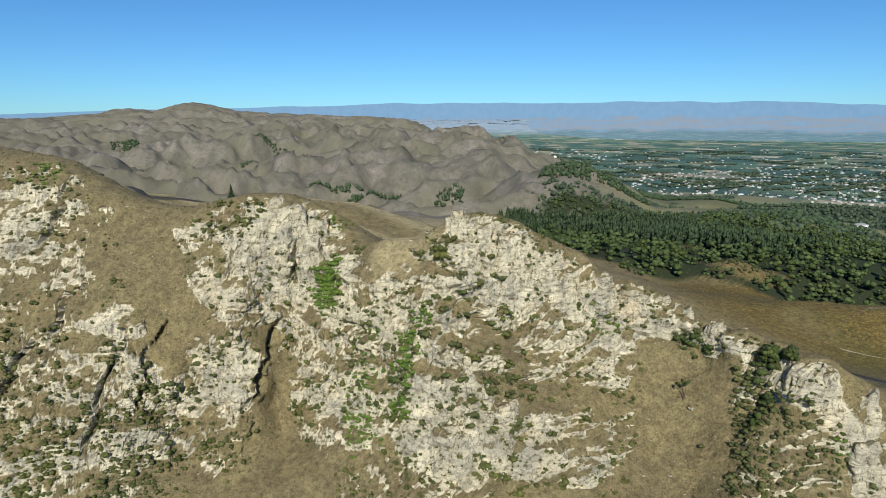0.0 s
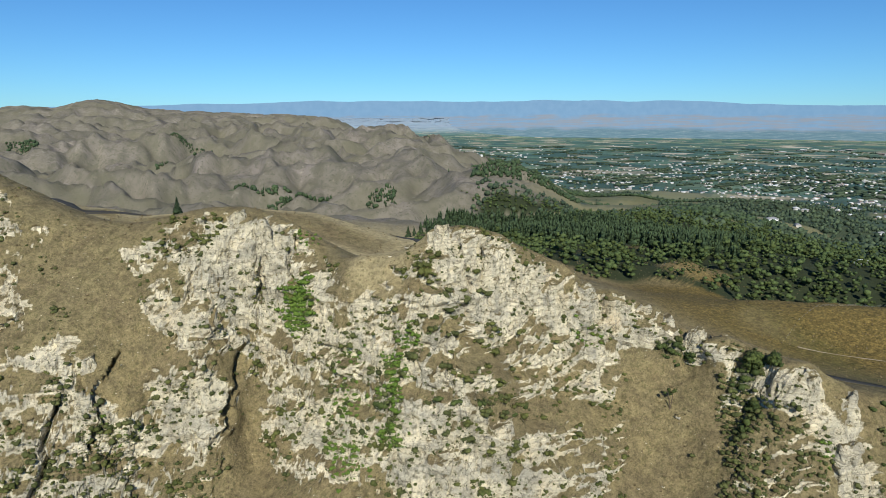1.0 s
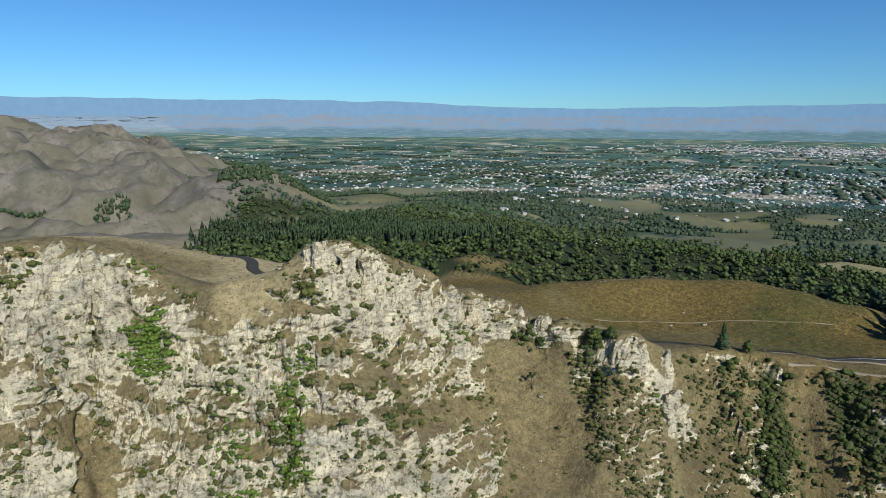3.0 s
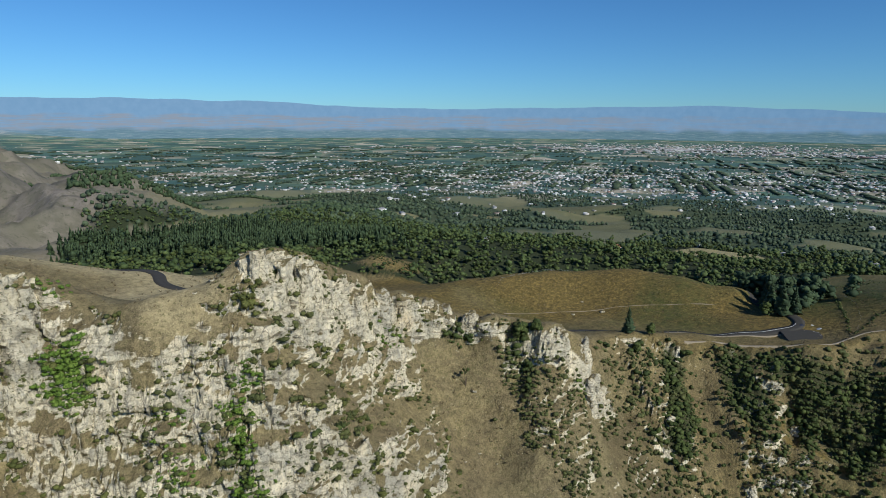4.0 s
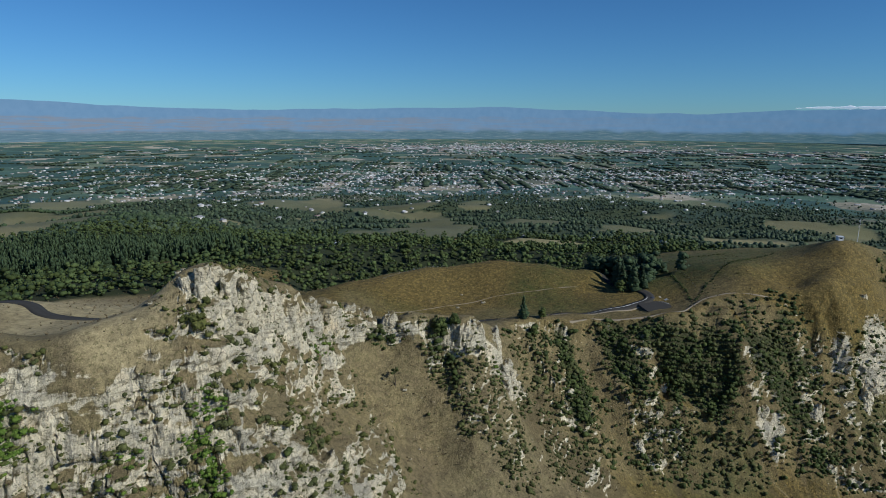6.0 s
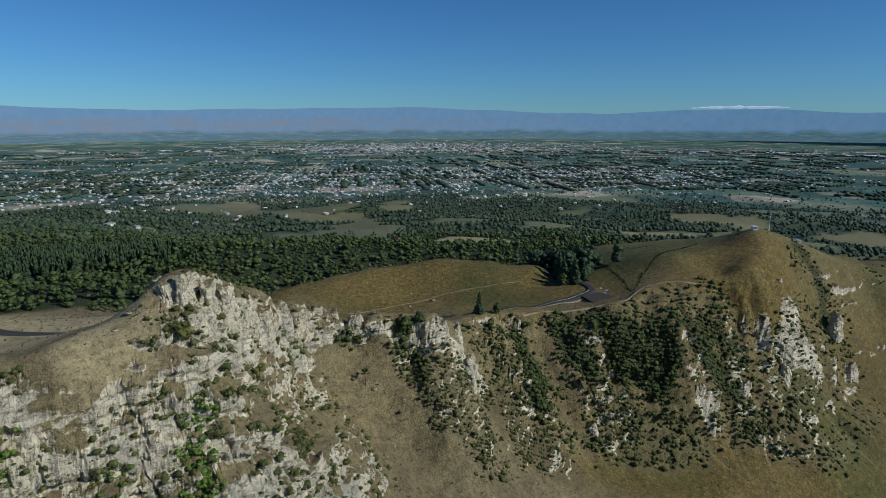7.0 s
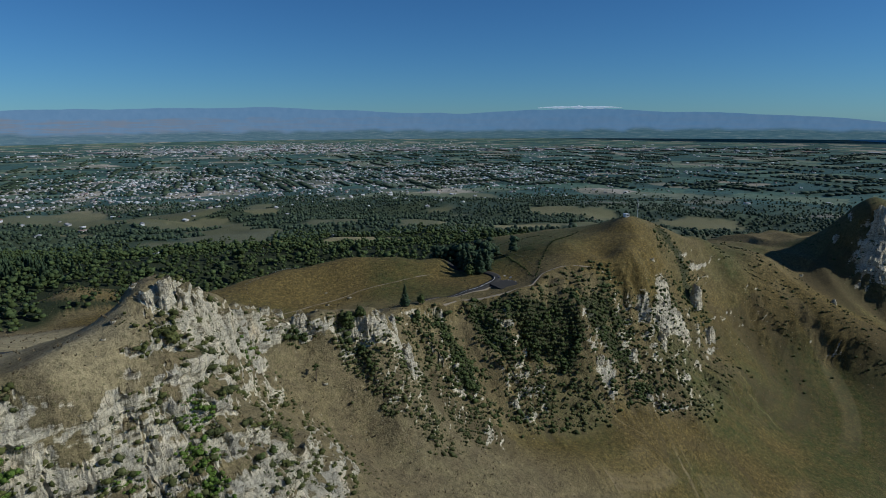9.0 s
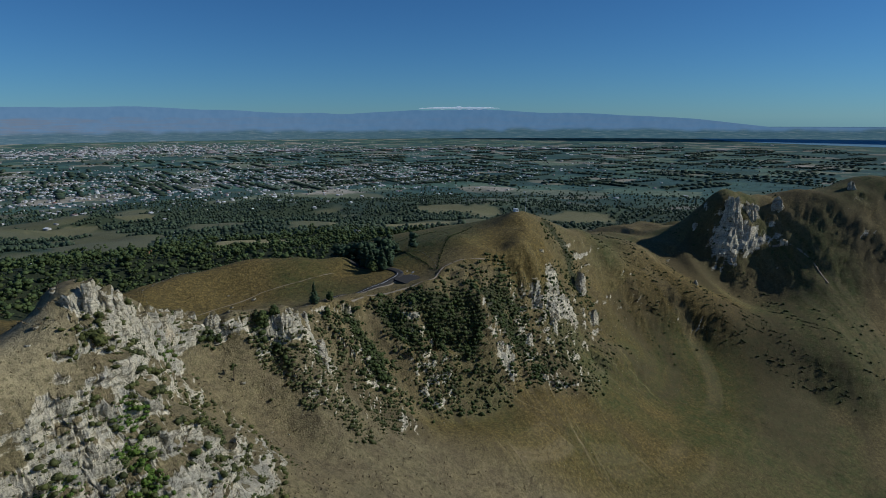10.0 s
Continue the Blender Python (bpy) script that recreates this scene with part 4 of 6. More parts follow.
def tri_mesh(name, v, f, materials, which=None, smooth_=False):
    me = bpy.data.meshes.new(name)
    me.vertices.add(len(v))
    me.vertices.foreach_set("co", np.asarray(v, np.float32).ravel())
    me.loops.add(f.size)
    me.loops.foreach_set("vertex_index", f.astype(np.int32).ravel())
    me.polygons.add(len(f))
    me.polygons.foreach_set("loop_start", np.arange(0, f.size, 3, dtype=np.int32))
    for m in materials:
        me.materials.append(m)
    if which is not None:
        me.polygons.foreach_set("material_index", which.astype(np.int32))
    me.update(calc_edges=True)
    return me


def scattered(name, shapes, places, sizes, materials, r, which=None, label="", category="", turns=None):
    """ONE object of many small repeats: shapes are (places, triangles[, material of each triangle])."""
    n = len(places)
    pick = r.integers(0, len(shapes), n)
    turn = r.random(n) * 6.283 if turns is None else turns
    vs, fs, ms, count = [], [], [], 0
    for k, shape in enumerate(shapes):
        sel = np.nonzero(pick == k)[0]
        if not len(sel):
            continue
        v, f = shape[0], shape[1]
        c, s = np.cos(turn[sel])[:, None], np.sin(turn[sel])[:, None]
        size = np.broadcast_to(np.asarray(sizes), (3, n)).T[sel] if np.ndim(sizes) == 1 else np.asarray(sizes)[sel]
        x, y, z = v[:, 0] * size[:, :1], v[:, 1] * size[:, 1:2], v[:, 2] * size[:, 2:3]
        w = np.stack([x * c - y * s, x * s + y * c, z], 2) + places[sel][:, None]
        vs.append(w.reshape(-1, 3))
        fs.append((f[None] + (np.arange(len(sel)) * len(v))[:, None, None] + count).reshape(-1, 3))
        if len(shape) > 2:
            ms.append(np.tile(shape[2], len(sel)))
        count += len(sel) * len(v)
    me = tri_mesh(name, np.concatenate(vs), np.concatenate(fs), materials, np.concatenate(ms) if ms else None)
    return tagged(new(name, me), label, category, kind="stuff")


FLAT = np.stack([X, Y, Z], 2).reshape(-1, 3)
NZ, RD, AZF, ROCKF, CHUTEF, FRONTF, ROADF = N[..., 2].ravel(), RR.ravel(), AZ.ravel(), ROCK.ravel(), chute.ravel(), front.ravel(), road_d.ravel()
grid3 = np.stack([X, Y, Z], 2)
AREA = np.linalg.norm(np.cross(np.gradient(grid3, axis=0), np.gradient(grid3, axis=1)), axis=2).ravel()
AREA[AZF > 140] = 0
AREA[(np.abs(AZF + 52) < 0.5)] = 0


def chosen(weight, n, r):
    """n different places of the sheet, by weight for each square metre."""
    w = AREA * weight
    w = w / w.sum()
    return np.unique(np.searchsorted(np.cumsum(w), r.random(n)).clip(0, len(w) - 1))


near_i = np.nonzero(RD < 950)[0]
NEAR_XY = FLAT[near_i, :2]


def stand(x, y):
    """Height of the ground at a place."""
    if math.hypot(x - CX, y - CY) < 940:
        d = (NEAR_XY[:, 0] - x) ** 2 + (NEAR_XY[:, 1] - y) ** 2
        k = np.argpartition(d, 4)[:4]
        w = 1 / (d[k] + 0.05)
        return float((FLAT[near_i[k], 2] * w).sum() / w.sum())
    return float(base_height(np.array([x]), np.array([y]))[0])


FX, FY, FZ = FLAT.T
in_view = (RD > 150) & (AZF < 140)
east = smooth(165, 190, FX) * smooth(430, 400, FX) * (RD < 620)
west = smooth(160, 135, FX) * (RD < 640)
face = smooth(0.92, 0.80, NZ)
clumpy = fbm(FX / 17, FY / 17, FZ / 12, 3)
# Low scrub of the west face
rs = np.random.default_rng(11)
w_west = in_view * (1 + 1.6 * smooth(-95, -140, FX) * smooth(305, 285, FZ)) * (1 + 2.5 * smooth(30, 6, np.abs(below.ravel() - 14)) * smooth(40, 70, way.ravel())) * (FX > -290) * smooth(215, 235, FY) * west * FRONTF * face * (1 - 0.95 * CHUTEF) ** 2 * (0.7 + (ROCKF > 0.1) * (ROCKF < 0.9) * 0.9) * np.clip(0.6 + 1.5 * clumpy, 0.1, 2)
k_west = chosen(w_west, 8200, rs)
bel = below.ravel()
on_cliff = smooth(-3, 3, bel) * smooth(74, 60, bel)
# dense growth filling the gullies: knots and half width
THICKETS = [([(227, 220, 278), (215, 213, 264), (206, 203, 253), (195, 199, 242)], 6), ([(253, 199, 276), (244, 189, 265), (238, 176, 252)], 8), ([(264, 178, 278), (262, 160, 270), (250, 150, 245)], 8),
            ([(267, 156, 276), (265, 147, 258), (256, 137, 241)], 9), ([(280, 134, 274), (273, 123, 258), (255, 128, 235)], 8), ([(299, 121, 279), (295, 107, 261), (301, 89, 238), (306, 80, 224)], 9),
            ([(312, 99, 270), (325, 84, 249)], 8), ([(486, 20, 300), (477, 2, 280), (459, -6, 263), (440, -6, 250)], 9), ([(132, 264, 301), (122, 260, 292), (118, 248, 283)], 4), ([(114, 286, 297), (104, 290, 303)], 4), ([(336, 90, 282), (330, 96, 276)], 6)]
w_east = np.zeros(len(FX))
for line, half in THICKETS:
    w_east = np.maximum(w_east, smooth(1.5, 0.6, line_dist3(line, FX, FY, FZ) / half + 0.5 * clumpy))
w_east = in_view * FRONTF * (w_east + 0.13 * on_cliff * east * smooth(0.97, 0.85, NZ)) * (1 - 0.7 * CHUTEF)
k_east = chosen(w_east, 8600, rs)
bush_small = [bush_shape(rs, 2, 4) for i in range(8)]
bush_mid = [bush_shape(rs, 3, 12) for i in range(6)]


def bury(k, depth):
    q = FLAT[k].copy()
    q[:, 2] -= depth
    return q


size_w = 0.45 + 2.1 * rs.random(len(k_west)) ** 2.6
# the nearest of them are plants of their own
order = np.argsort(np.hypot(FX[k_west] - 5, FY[k_west] - 262) - 14 * size_w)
own, rest = order[:230], order[230:]
olive = (fbm(FX[k_west] / 30, FY[k_west] / 30, FZ[k_west] / 30, 2) + 0.5 * rs.random(len(k_west)) > 0.45)
for m_, sel, label in ((m_scrub, rest[~olive[rest]], "dull green low scrub on limestone ledges"), (m_olive, rest[olive[rest]], "olive yellow-green scrub on limestone ledges")):
    scattered("scrub", bush_small, bury(k_west[sel], 0.15), np.stack([size_w[sel], size_w[sel], size_w[sel] * (0.7 + 0.4 * rs.random(len(sel)))], 1), [m_], rs, None, label, "shrubs")
own_mesh = {}
for key, m_, label in (("scrub", m_scrub, "dull green"), ("olive", m_olive, "olive green"), ("dark", m_dark, "dark green")):
    own_mesh[key] = [tri_mesh("bush_" + key, *shape, [m_]) for shape in bush_mid]
for i in own:
    key = "olive" if olive[i] else ("scrub", "dark")[int(rs.random() < 0.3)]
    s_ = size_w[i] * 1.05
    ob = new("bush", own_mesh[key][rs.integers(0, 6)])
    ob.location, ob.scale, ob.rotation_euler = (FX[k_west[i]], FY[k_west[i]], FZ[k_west[i]] - 0.15), (s_, s_, s_ * (0.75 + 0.35 * rs.random())), (0, 0, rs.random() * 6.28)
    word = {"scrub": "dull green", "olive": "olive green", "dark": "dark green"}[key]
    tagged(ob, f"{'small' if s_ < 1.2 else 'broad'} {word} shrub clinging to the limestone face", "shrub", "shrubs on the cliff")
size_e = (0.9 + 2.4 * rs.random(len(k_east)) ** 1.6) * (1 - 0.3 * smooth(330, 350, FX[k_east]))
pale = fbm(FX[k_east] / 14, FY[k_east] / 14, FZ[k_east] / 14, 2) + 0.5 * rs.random(len(k_east)) > 0.42
for sel, m_, label in ((~pale, m_dark, "dark green native scrub covering the steep cliff"), (pale, m_scrub, "dull olive scrub between cliff ribs")):
    scattered("cliff_scrub", bush_small, bury(k_east[sel], 0.3), np.stack([size_e[sel]] * 3, 1), [m_], rs, None, label, "shrubs")
w_far = (FX > 430) * (RD < 1100) * FRONTF * smooth(-0.05, 0.3, fbm(FX / 40, FY / 40, FZ / 40, 3) + 0.25 * (ROCKF > 0.2)) * (AZF < 135)
k = chosen(w_far, 300, rs)
size_f = 0.9 + 1.8 * rs.random(len(k)) ** 2
scattered("spur_scrub", bush_small, bury(k, 0.3), np.stack([size_f] * 3, 1), [m_dark], rs, None, "dark scrub dotting the far grassy spurs", "shrubs")
# scrub on the summit's buttresses, and bands of it down the far gullies
BUTTRESS = [(342, 95, 9, 70), (324, 93, 8, 60), (318, 82, 8, 60), (288, 70, 7, 40), (461, 25, 8, 50), (464, 3, 9, 60), (478, -16, 9, 60), (441, -18, 9, 60), (425, 8, 9, 50), (378, 30, 6, 30), (360, 48, 6, 30), (396, 22, 6, 30), (300, 62, 7, 30)]
k = np.concatenate([chosen(np.exp(-((FX - x0) ** 2 + (FY - y0) ** 2) / s_ ** 2) * (RD < 900), n, rs) for x0, y0, s_, n in BUTTRESS])
size_b = 1.1 + 2.2 * rs.random(len(k)) ** 1.6
scattered("buttress_scrub", bush_small, bury(k, 0.3), np.stack([size_b] * 3, 1), [m_dark], rs, None, "dark green scrub draping the summit buttresses", "shrubs")
GULLY_BANDS = [([(521, -88), (508, -108), (500, -122)], 5, 60), ([(556, -129), (522, -161), (505, -185)], 5, 80), ([(532, -210), (500, -225), (470, -232)], 6, 80), ([(496, -244), (441, -257), (415, -275), (380, -290)], 7, 150), ([(553, -60), (556, -91), (540, -105)], 6, 80), ([(590, -240), (575, -262), (548, -280)], 5, 50), ([(519, -190), (483, -198), (455, -212), (434, -225), (400, -261)], 9, 170), ([(548, -282), (498, -276), (469, -297), (442, -315), (397, -333)], 9, 130), ([(600, -150), (560, -170), (530, -186)], 8, 70), ([(690, -95), (620, -100), (560, -108), (530, -120)], 9, 110)]
k = np.concatenate([chosen(np.exp(-(line_dist(line, FX, FY) / s_) ** 2) * (RD < 1000), n, rs) for line, s_, n in GULLY_BANDS])
size_b = 0.7 + 1.7 * rs.random(len(k)) ** 2
scattered("slope_scrub", bush_small, bury(k, 0.2), np.stack([size_b] * 3, 1), [m_scrub], rs, None, "dull green scrub in shallow gullies of the grassy slope", "shrubs")
k = chosen(in_view * (FX > 98) * (FX < 240) * smooth(3, 8, bel) * smooth(68, 50, bel) * FRONTF * (1 - CHUTEF) * (0.35 + (ribs.ravel() > -0.05)) * (1 + smooth(170, 150, FX)), 2000, rs)
size_b = 0.7 + 1.6 * rs.random(len(k)) ** 2
scattered("ledge_scrub", bush_small, bury(k, 0.15), np.stack([size_b] * 3, 1), [m_scrub], rs, None, "small dark shrubs dotting grassy rock ribs", "shrubs")
# the fresh green growth in the damp gullies
GREEN = [(-72, 313, 325, 6, 150, 1.15), (-73, 310, 317, 6, 110, 1.1), (-70, 311, 311, 5, 40, 0.8), (-50, 272, 290, 7, 60, 0.8), (-42, 285, 306, 5, 30, 0.7), (-56, 262, 276, 8, 60, 0.8), (-46, 256, 268, 7, 40, 0.8),
         (-21, 271, 319, 4, 40, 0.9), (-27, 268, 308, 4.5, 50, 0.9), (-29, 262, 297, 5, 60, 0.95), (-31, 252, 284, 6, 60, 0.95), (66, 291, 310, 6, 24, 0.8), (150, 236, 275, 5, 14, 0.8), (-240, 352, 372, 9, 26, 0.9), (-70, 336, 348, 5, 24, 0.8), (-145, 278, 275, 5, 12, 0.8)]
k_green, size_g = [], []
for x0, y0, z0, spread, n, s_ in GREEN:
    k = chosen(np.exp(-((FX - x0) ** 2 + (FY - y0) ** 2 + (FZ - z0) ** 2) / spread ** 2) * (RD < 640), n, rs)
    k_green.append(k), size_g.append((0.7 + 1.2 * rs.random(len(k))) * s_)
k_green, size_g = np.concatenate(k_green), np.concatenate(size_g)
scattered("gully_scrub", bush_mid, bury(k_green, 0.2), np.stack([size_g] * 3, 1), [m_fresh], rs, None, "bright green leafy growth in a damp gully", "shrubs")

# Woods behind the ridge
rw = np.random.default_rng(23)
broad_near = [crown_shape(rw, 4, 3, 1.0, 0.42, 0.16) for i in range(12)]
broad_far = [(lambda s: (s[0] * [1, 1, 1.3], s[1]))(clump(rw, np.array([0, 0, 0.4]), np.array([0.4, 0.4, 0.42]), 1)) for i in range(8)]
pine_near = [conifer_shape(rw, 6, 7) for i in range(5)]
pine_far = [conifer_shape(rw, 3, 5) for i in range(4)]
REALF = real(RD)
LX, LY = REALF * np.sin(np.radians(AZF)), REALF * np.cos(np.radians(AZF))
open_land = fbm(LX / 330, LY / 330, LX * 0 + 8, 3)
behind = smooth(1, 6, AZF) * smooth(126, 112, AZF)
mound_d = line_dist(MOUND_TOP, FX, FY)
crest_d = np.minimum(line_dist(CREST_WEST, FX, FY), line_dist(CREST_EAST, FX, FY))
clear = smooth(34, 60, crest_d) * (1 - FRONTF * (RD < 430)) * smooth(10, 16, ROADF) * smooth(26, 40, np.hypot(FX - 232, FY - 517)) * smooth(95, 125, np.hypot(FX - 410, FY - 95)) * smooth(60, 85, np.hypot(FX - 470, FY - 180))
valley_side = (FX * 0.62 + FY * 0.78 > 375) & ~((FX > 255) & (FY < 60 + 0.25 * (FX - 255)))
mound_clear = np.where(FX * 0.62 + FY * 0.78 > 505, smooth(16, 30, mound_d), smooth(60, 100, mound_d) * (FY > 330))
# dark pines: a belt on the back slope
w_pine = smooth(9, 13, AZF) * smooth(41, 34, AZF) * (1 - 0.95 * PASTURE.ravel()) * smooth(630, 670, RD + 20 * fbm(FX / 60, FY / 60, FX * 0, 2)) * smooth(1010, 960, RD) * clear * valley_side
k = chosen(w_pine, 2600, rw)
h = 11 + 11 * rw.random(len(k)) ** 1.4
scattered("pine_wood", pine_near, bury(k, 0.5), np.stack([h * 1.3, h * 1.3, h], 1), [m_pine], rw, None, "dark green pine plantation on the back slope", "trees")
w_wood = behind * smooth(6, 15, AZF) * smooth(470, 520, RD) * smooth(1300, 1150, RD) * clear * valley_side * mound_clear * (0.05 + smooth(0.66, 0.5, open_land)) * (1 - 0.97 * PASTURE.ravel()) * smooth(17, 27, np.hypot(FX - 440, FY - 591)) * (1 - 0.85 * smooth(38, 33, AZF) * smooth(630, 680, RD) * smooth(1010, 960, RD)) * smooth(10, 15, AZF)
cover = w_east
# how dark the ground is coloured where trees and thickets stand
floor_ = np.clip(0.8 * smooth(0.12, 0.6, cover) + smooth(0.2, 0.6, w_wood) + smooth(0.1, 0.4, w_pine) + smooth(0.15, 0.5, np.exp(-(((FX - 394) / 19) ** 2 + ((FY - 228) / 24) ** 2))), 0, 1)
ground_me.attributes.new("dark_floor", "FLOAT", "POINT").data.foreach_set("value", floor_.astype(np.float32))
k = chosen(w_wood, 6400, rw)
h = 6 + 8 * rw.random(len(k)) ** 1.6
kind_ = rw.random(len(k)) < 0.62
for sel, m_, label in ((kind_, m_wood, "mixed green woodland on the back slope"), (~kind_, m_dark, "dark evergreen woodland on the back slope")):
    scattered("woodland", broad_near, bury(k[sel], 0.5), np.stack([h[sel] * 1.15, h[sel] * 1.15, h[sel]], 1), [m_], rw, None, label, "trees")
# tall dark trees round the car park's far side
w_tall = np.exp(-(((FX - 394) / 19) ** 2 + ((FY - 228) / 24) ** 2)) * smooth(7, 11, ROADF)
k = chosen(w_tall, 60, rw)
h = 13 + 8 * rw.random(len(k))
scattered("tall_conifers", [crown_shape(rw, 9, 8, 1.0, 0.34, 0.12) for i in range(6)], bury(k, 0.5), np.stack([h * 1.1, h * 1.1, h], 1), [m_pine], rw, None, "tall dark conifers sheltering the car park", "trees")
# dotted scrub on the hillock
k = chosen(np.exp(-(((FX - 228) / 26) ** 2 + ((FY - 515) / 20) ** 2)), 130, rw)
h = 0.8 + 1.4 * rw.random(len(k))
scattered("hillock_scrub", bush_small, bury(k, 0.1), np.stack([h] * 3, 1), [m_scrub], rw, None, "scattered dark shrubs on a bare brown hillock", "shrubs")


def wide_places(az, r):
    """Places on the drawn land for true bearings and distances, and how much smaller things stand there."""
    rd = drawn(r)
    x, y = CX + rd * np.sin(np.radians(az)), CY + rd * np.cos(np.radians(az))
    c = np.clip((az + 52) / AZ_STEP, 0, 190 / AZ_STEP)
    i = c.astype(int)
    z = [(1 - f) * np.interp(d, RR[k], Z[k]) + f * np.interp(d, RR[k + 1], Z[k + 1]) for d, k, f in zip(rd, i, c - i)]
    return np.stack([x, y, np.array(z)], 1), rd / r


n = 27000
az, r_ = rw.uniform(12, 122, n), np.where(rw.random(n) < 0.62, 1100 + 2000 * rw.random(n) ** 0.8, 1100 * np.exp(rw.random(n) * math.log(5800 / 1100)))
keep = (fbm(r_ * np.sin(np.radians(az)) / 330, r_ * np.cos(np.radians(az)) / 330, az * 0 + 8, 3) < 0.62) & ~((az > 92) & (r_ > 2300) & (rw.random(n) < 0.55)) & (pasture(az, r_) < 0.4)
az, r_ = az[keep], r_[keep]
q, s_ = wide_places(az, r_)
h = (5.5 + 7.5 * rw.random(len(az)) ** 1.8) * s_
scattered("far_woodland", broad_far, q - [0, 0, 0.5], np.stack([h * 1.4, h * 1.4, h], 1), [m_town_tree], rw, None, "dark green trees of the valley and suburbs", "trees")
# copses on the bare hills: bearing, distance, length, width, slant
COPSES = [(2.7, 1407, 66, 60, 0), (-5.1, 1455, 150, 22, 4), (-10.3, 1508, 64, 18, -6), (-15.5, 2833, 180, 40, -8), (-1.8, 4831, 96, 60, 0), (-27.7, 2910, 105, 90, 0), (-27, 2997, 81, 70, 0), (-12.7, 2299, 46, 20, 0), (-17.6, 2343, 42, 18, 0),
          (2.6, 1327, 30, 24, 0), (4.8, 1887, 36, 30, 0), (6.4, 1732, 50, 25, 0), (13.5, 1469, 120, 90, 0), (18, 1494, 160, 80, 0), (20, 1700, 200, 60, 5)]
COPSES += [(31.7, 1414, 300, 80, -8), (11.8, 1771, 48, 30, 0), (9, 1752, 40, 25, 0), (-7.4, 1488, 80, 20, 5), (10.3, 4046, 109, 161, 0), (9.4, 2774, 150, 44, 0), (14, 2500, 300, 90, 0), (25, 2300, 700, 90, -8), (12, 2100, 330, 80, 10)]
az_c, r_c = [], []
for a0, r0, long_, wide_, slant in COPSES:
    m_ = int(long_ * wide_ / 42) + 6
    u, v = rw.uniform(-0.5, 0.5, m_) * long_, rw.uniform(-0.5, 0.5, m_) * wide_
    c, s_ = math.cos(radians(slant)), math.sin(radians(slant))
    az_c.append(a0 + np.degrees((u * c - v * s_) / r0)), r_c.append(r0 + u * s_ + v * c)
q, s_ = wide_places(np.concatenate(az_c), np.concatenate(r_c))
h = (7 + 5 * rw.random(len(q))) * s_
scattered("hill_copses", pine_far + broad_far[:2], q - [0, 0, 0.5], np.stack([h * 1.5, h * 1.5, h], 1), [m_pine], rw, None, "dark shelter trees standing on bare hills", "trees")
# shelter belts and orchards of the plain
n = 900
az, r_ = rw.uniform(4, 126, n), 3600 * np.exp(rw.random(n) * math.log(9000 / 3600))
az_h, r_h, sz = [], [], []
for a0, r0 in zip(az, r_):
    slant, long_ = (radians(31) if rw.random() < 0.5 else radians(121)), rw.uniform(80, 420)
    u = np.linspace(-0.5, 0.5, 7) * long_
    x0, y0 = r0 * math.sin(radians(a0)) + u * math.cos(slant), r0 * math.cos(radians(a0)) + u * math.sin(slant)
    az_h.append(np.degrees(np.arctan2(x0, y0))), r_h.append(np.hypot(x0, y0)), sz.append(np.full(7, long_ / 7))
az_h, r_h, sz = np.concatenate(az_h), np.concatenate(r_h), np.concatenate(sz)
q, s_ = wide_places(az_h, r_h)
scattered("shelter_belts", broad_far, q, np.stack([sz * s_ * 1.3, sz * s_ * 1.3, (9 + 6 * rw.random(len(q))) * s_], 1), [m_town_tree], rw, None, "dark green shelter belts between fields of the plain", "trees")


# The town: many small houses
def gable(r, hip=False):
    w, d, e, top = 0.5, 0.32 + 0.1 * r.random(), 0.26, 0.26 + 0.16 * r.random()
    walls = np.array([(-w, -d, -0.1), (w, -d, -0.1), (w, d, -0.1), (-w, d, -0.1), (-w, -d, e), (w, -d, e), (w, d, e), (-w, d, e), (-w, 0, top), (w, 0, top)])
    wf = np.array([(0, 1, 5), (0, 5, 4), (1, 2, 6), (1, 6, 5), (2, 3, 7), (2, 7, 6), (3, 0, 4), (3, 4, 7), (4, 8, 7), (5, 6, 9)])
    o, k = 0.05, 0.3 if hip else 0.0
    roof = np.array([(-w - o, -d - o, e - 0.02), (w + o, -d - o, e - 0.02), (w + o, d + o, e - 0.02), (-w - o, d + o, e - 0.02), (-w - o + k, 0, top + 0.02), (w + o - k, 0, top + 0.02)])
    rf = np.array([(0, 1, 5), (0, 5, 4), (2, 3, 4), (2, 4, 5), (3, 0, 4), (1, 2, 5)])
    v, f = joined([(walls, wf), (roof, rf)])
    return v, f, np.concatenate([np.zeros(len(wf)), np.ones(len(rf))])


house_far = [gable(rw, i % 2 == 0) for i in range(6)]
az_t, r_t, len_t = [], [], []
# bearing, spread, distance, spread, count, length of a building
for a0, da, r0, dr, n, long_ in [(62, 15, 3900, 620, 2100, 16), (38, 12, 3600, 600, 480, 16), (84, 7, 4300, 500, 800, 16), (66, 8, 9000, 1100, 1200, 30), (72, 10, 8200, 300, 130, 60), (55, 30, 6500, 1800, 420, 22), (100, 10, 8300, 700, 130, 45),
                                  (20, 9, 3400, 700, 160, 16), (60, 25, 2300, 450, 90, 17), (95, 14, 6000, 1500, 150, 24), (50, 9, 8600, 250, 50, 110), (62, 3, 8800, 300, 120, 70), (92, 9, 8000, 150, 40, 130), (10, 4, 7000, 800, 40, 40), (45, 25, 5000, 1300, 420, 20)]:
    az_t.append(rw.normal(a0, da, n)), r_t.append(np.abs(rw.normal(r0, dr, n)) + 400), len_t.append(long_ * (0.6 + 0.6 * rw.random(n)))
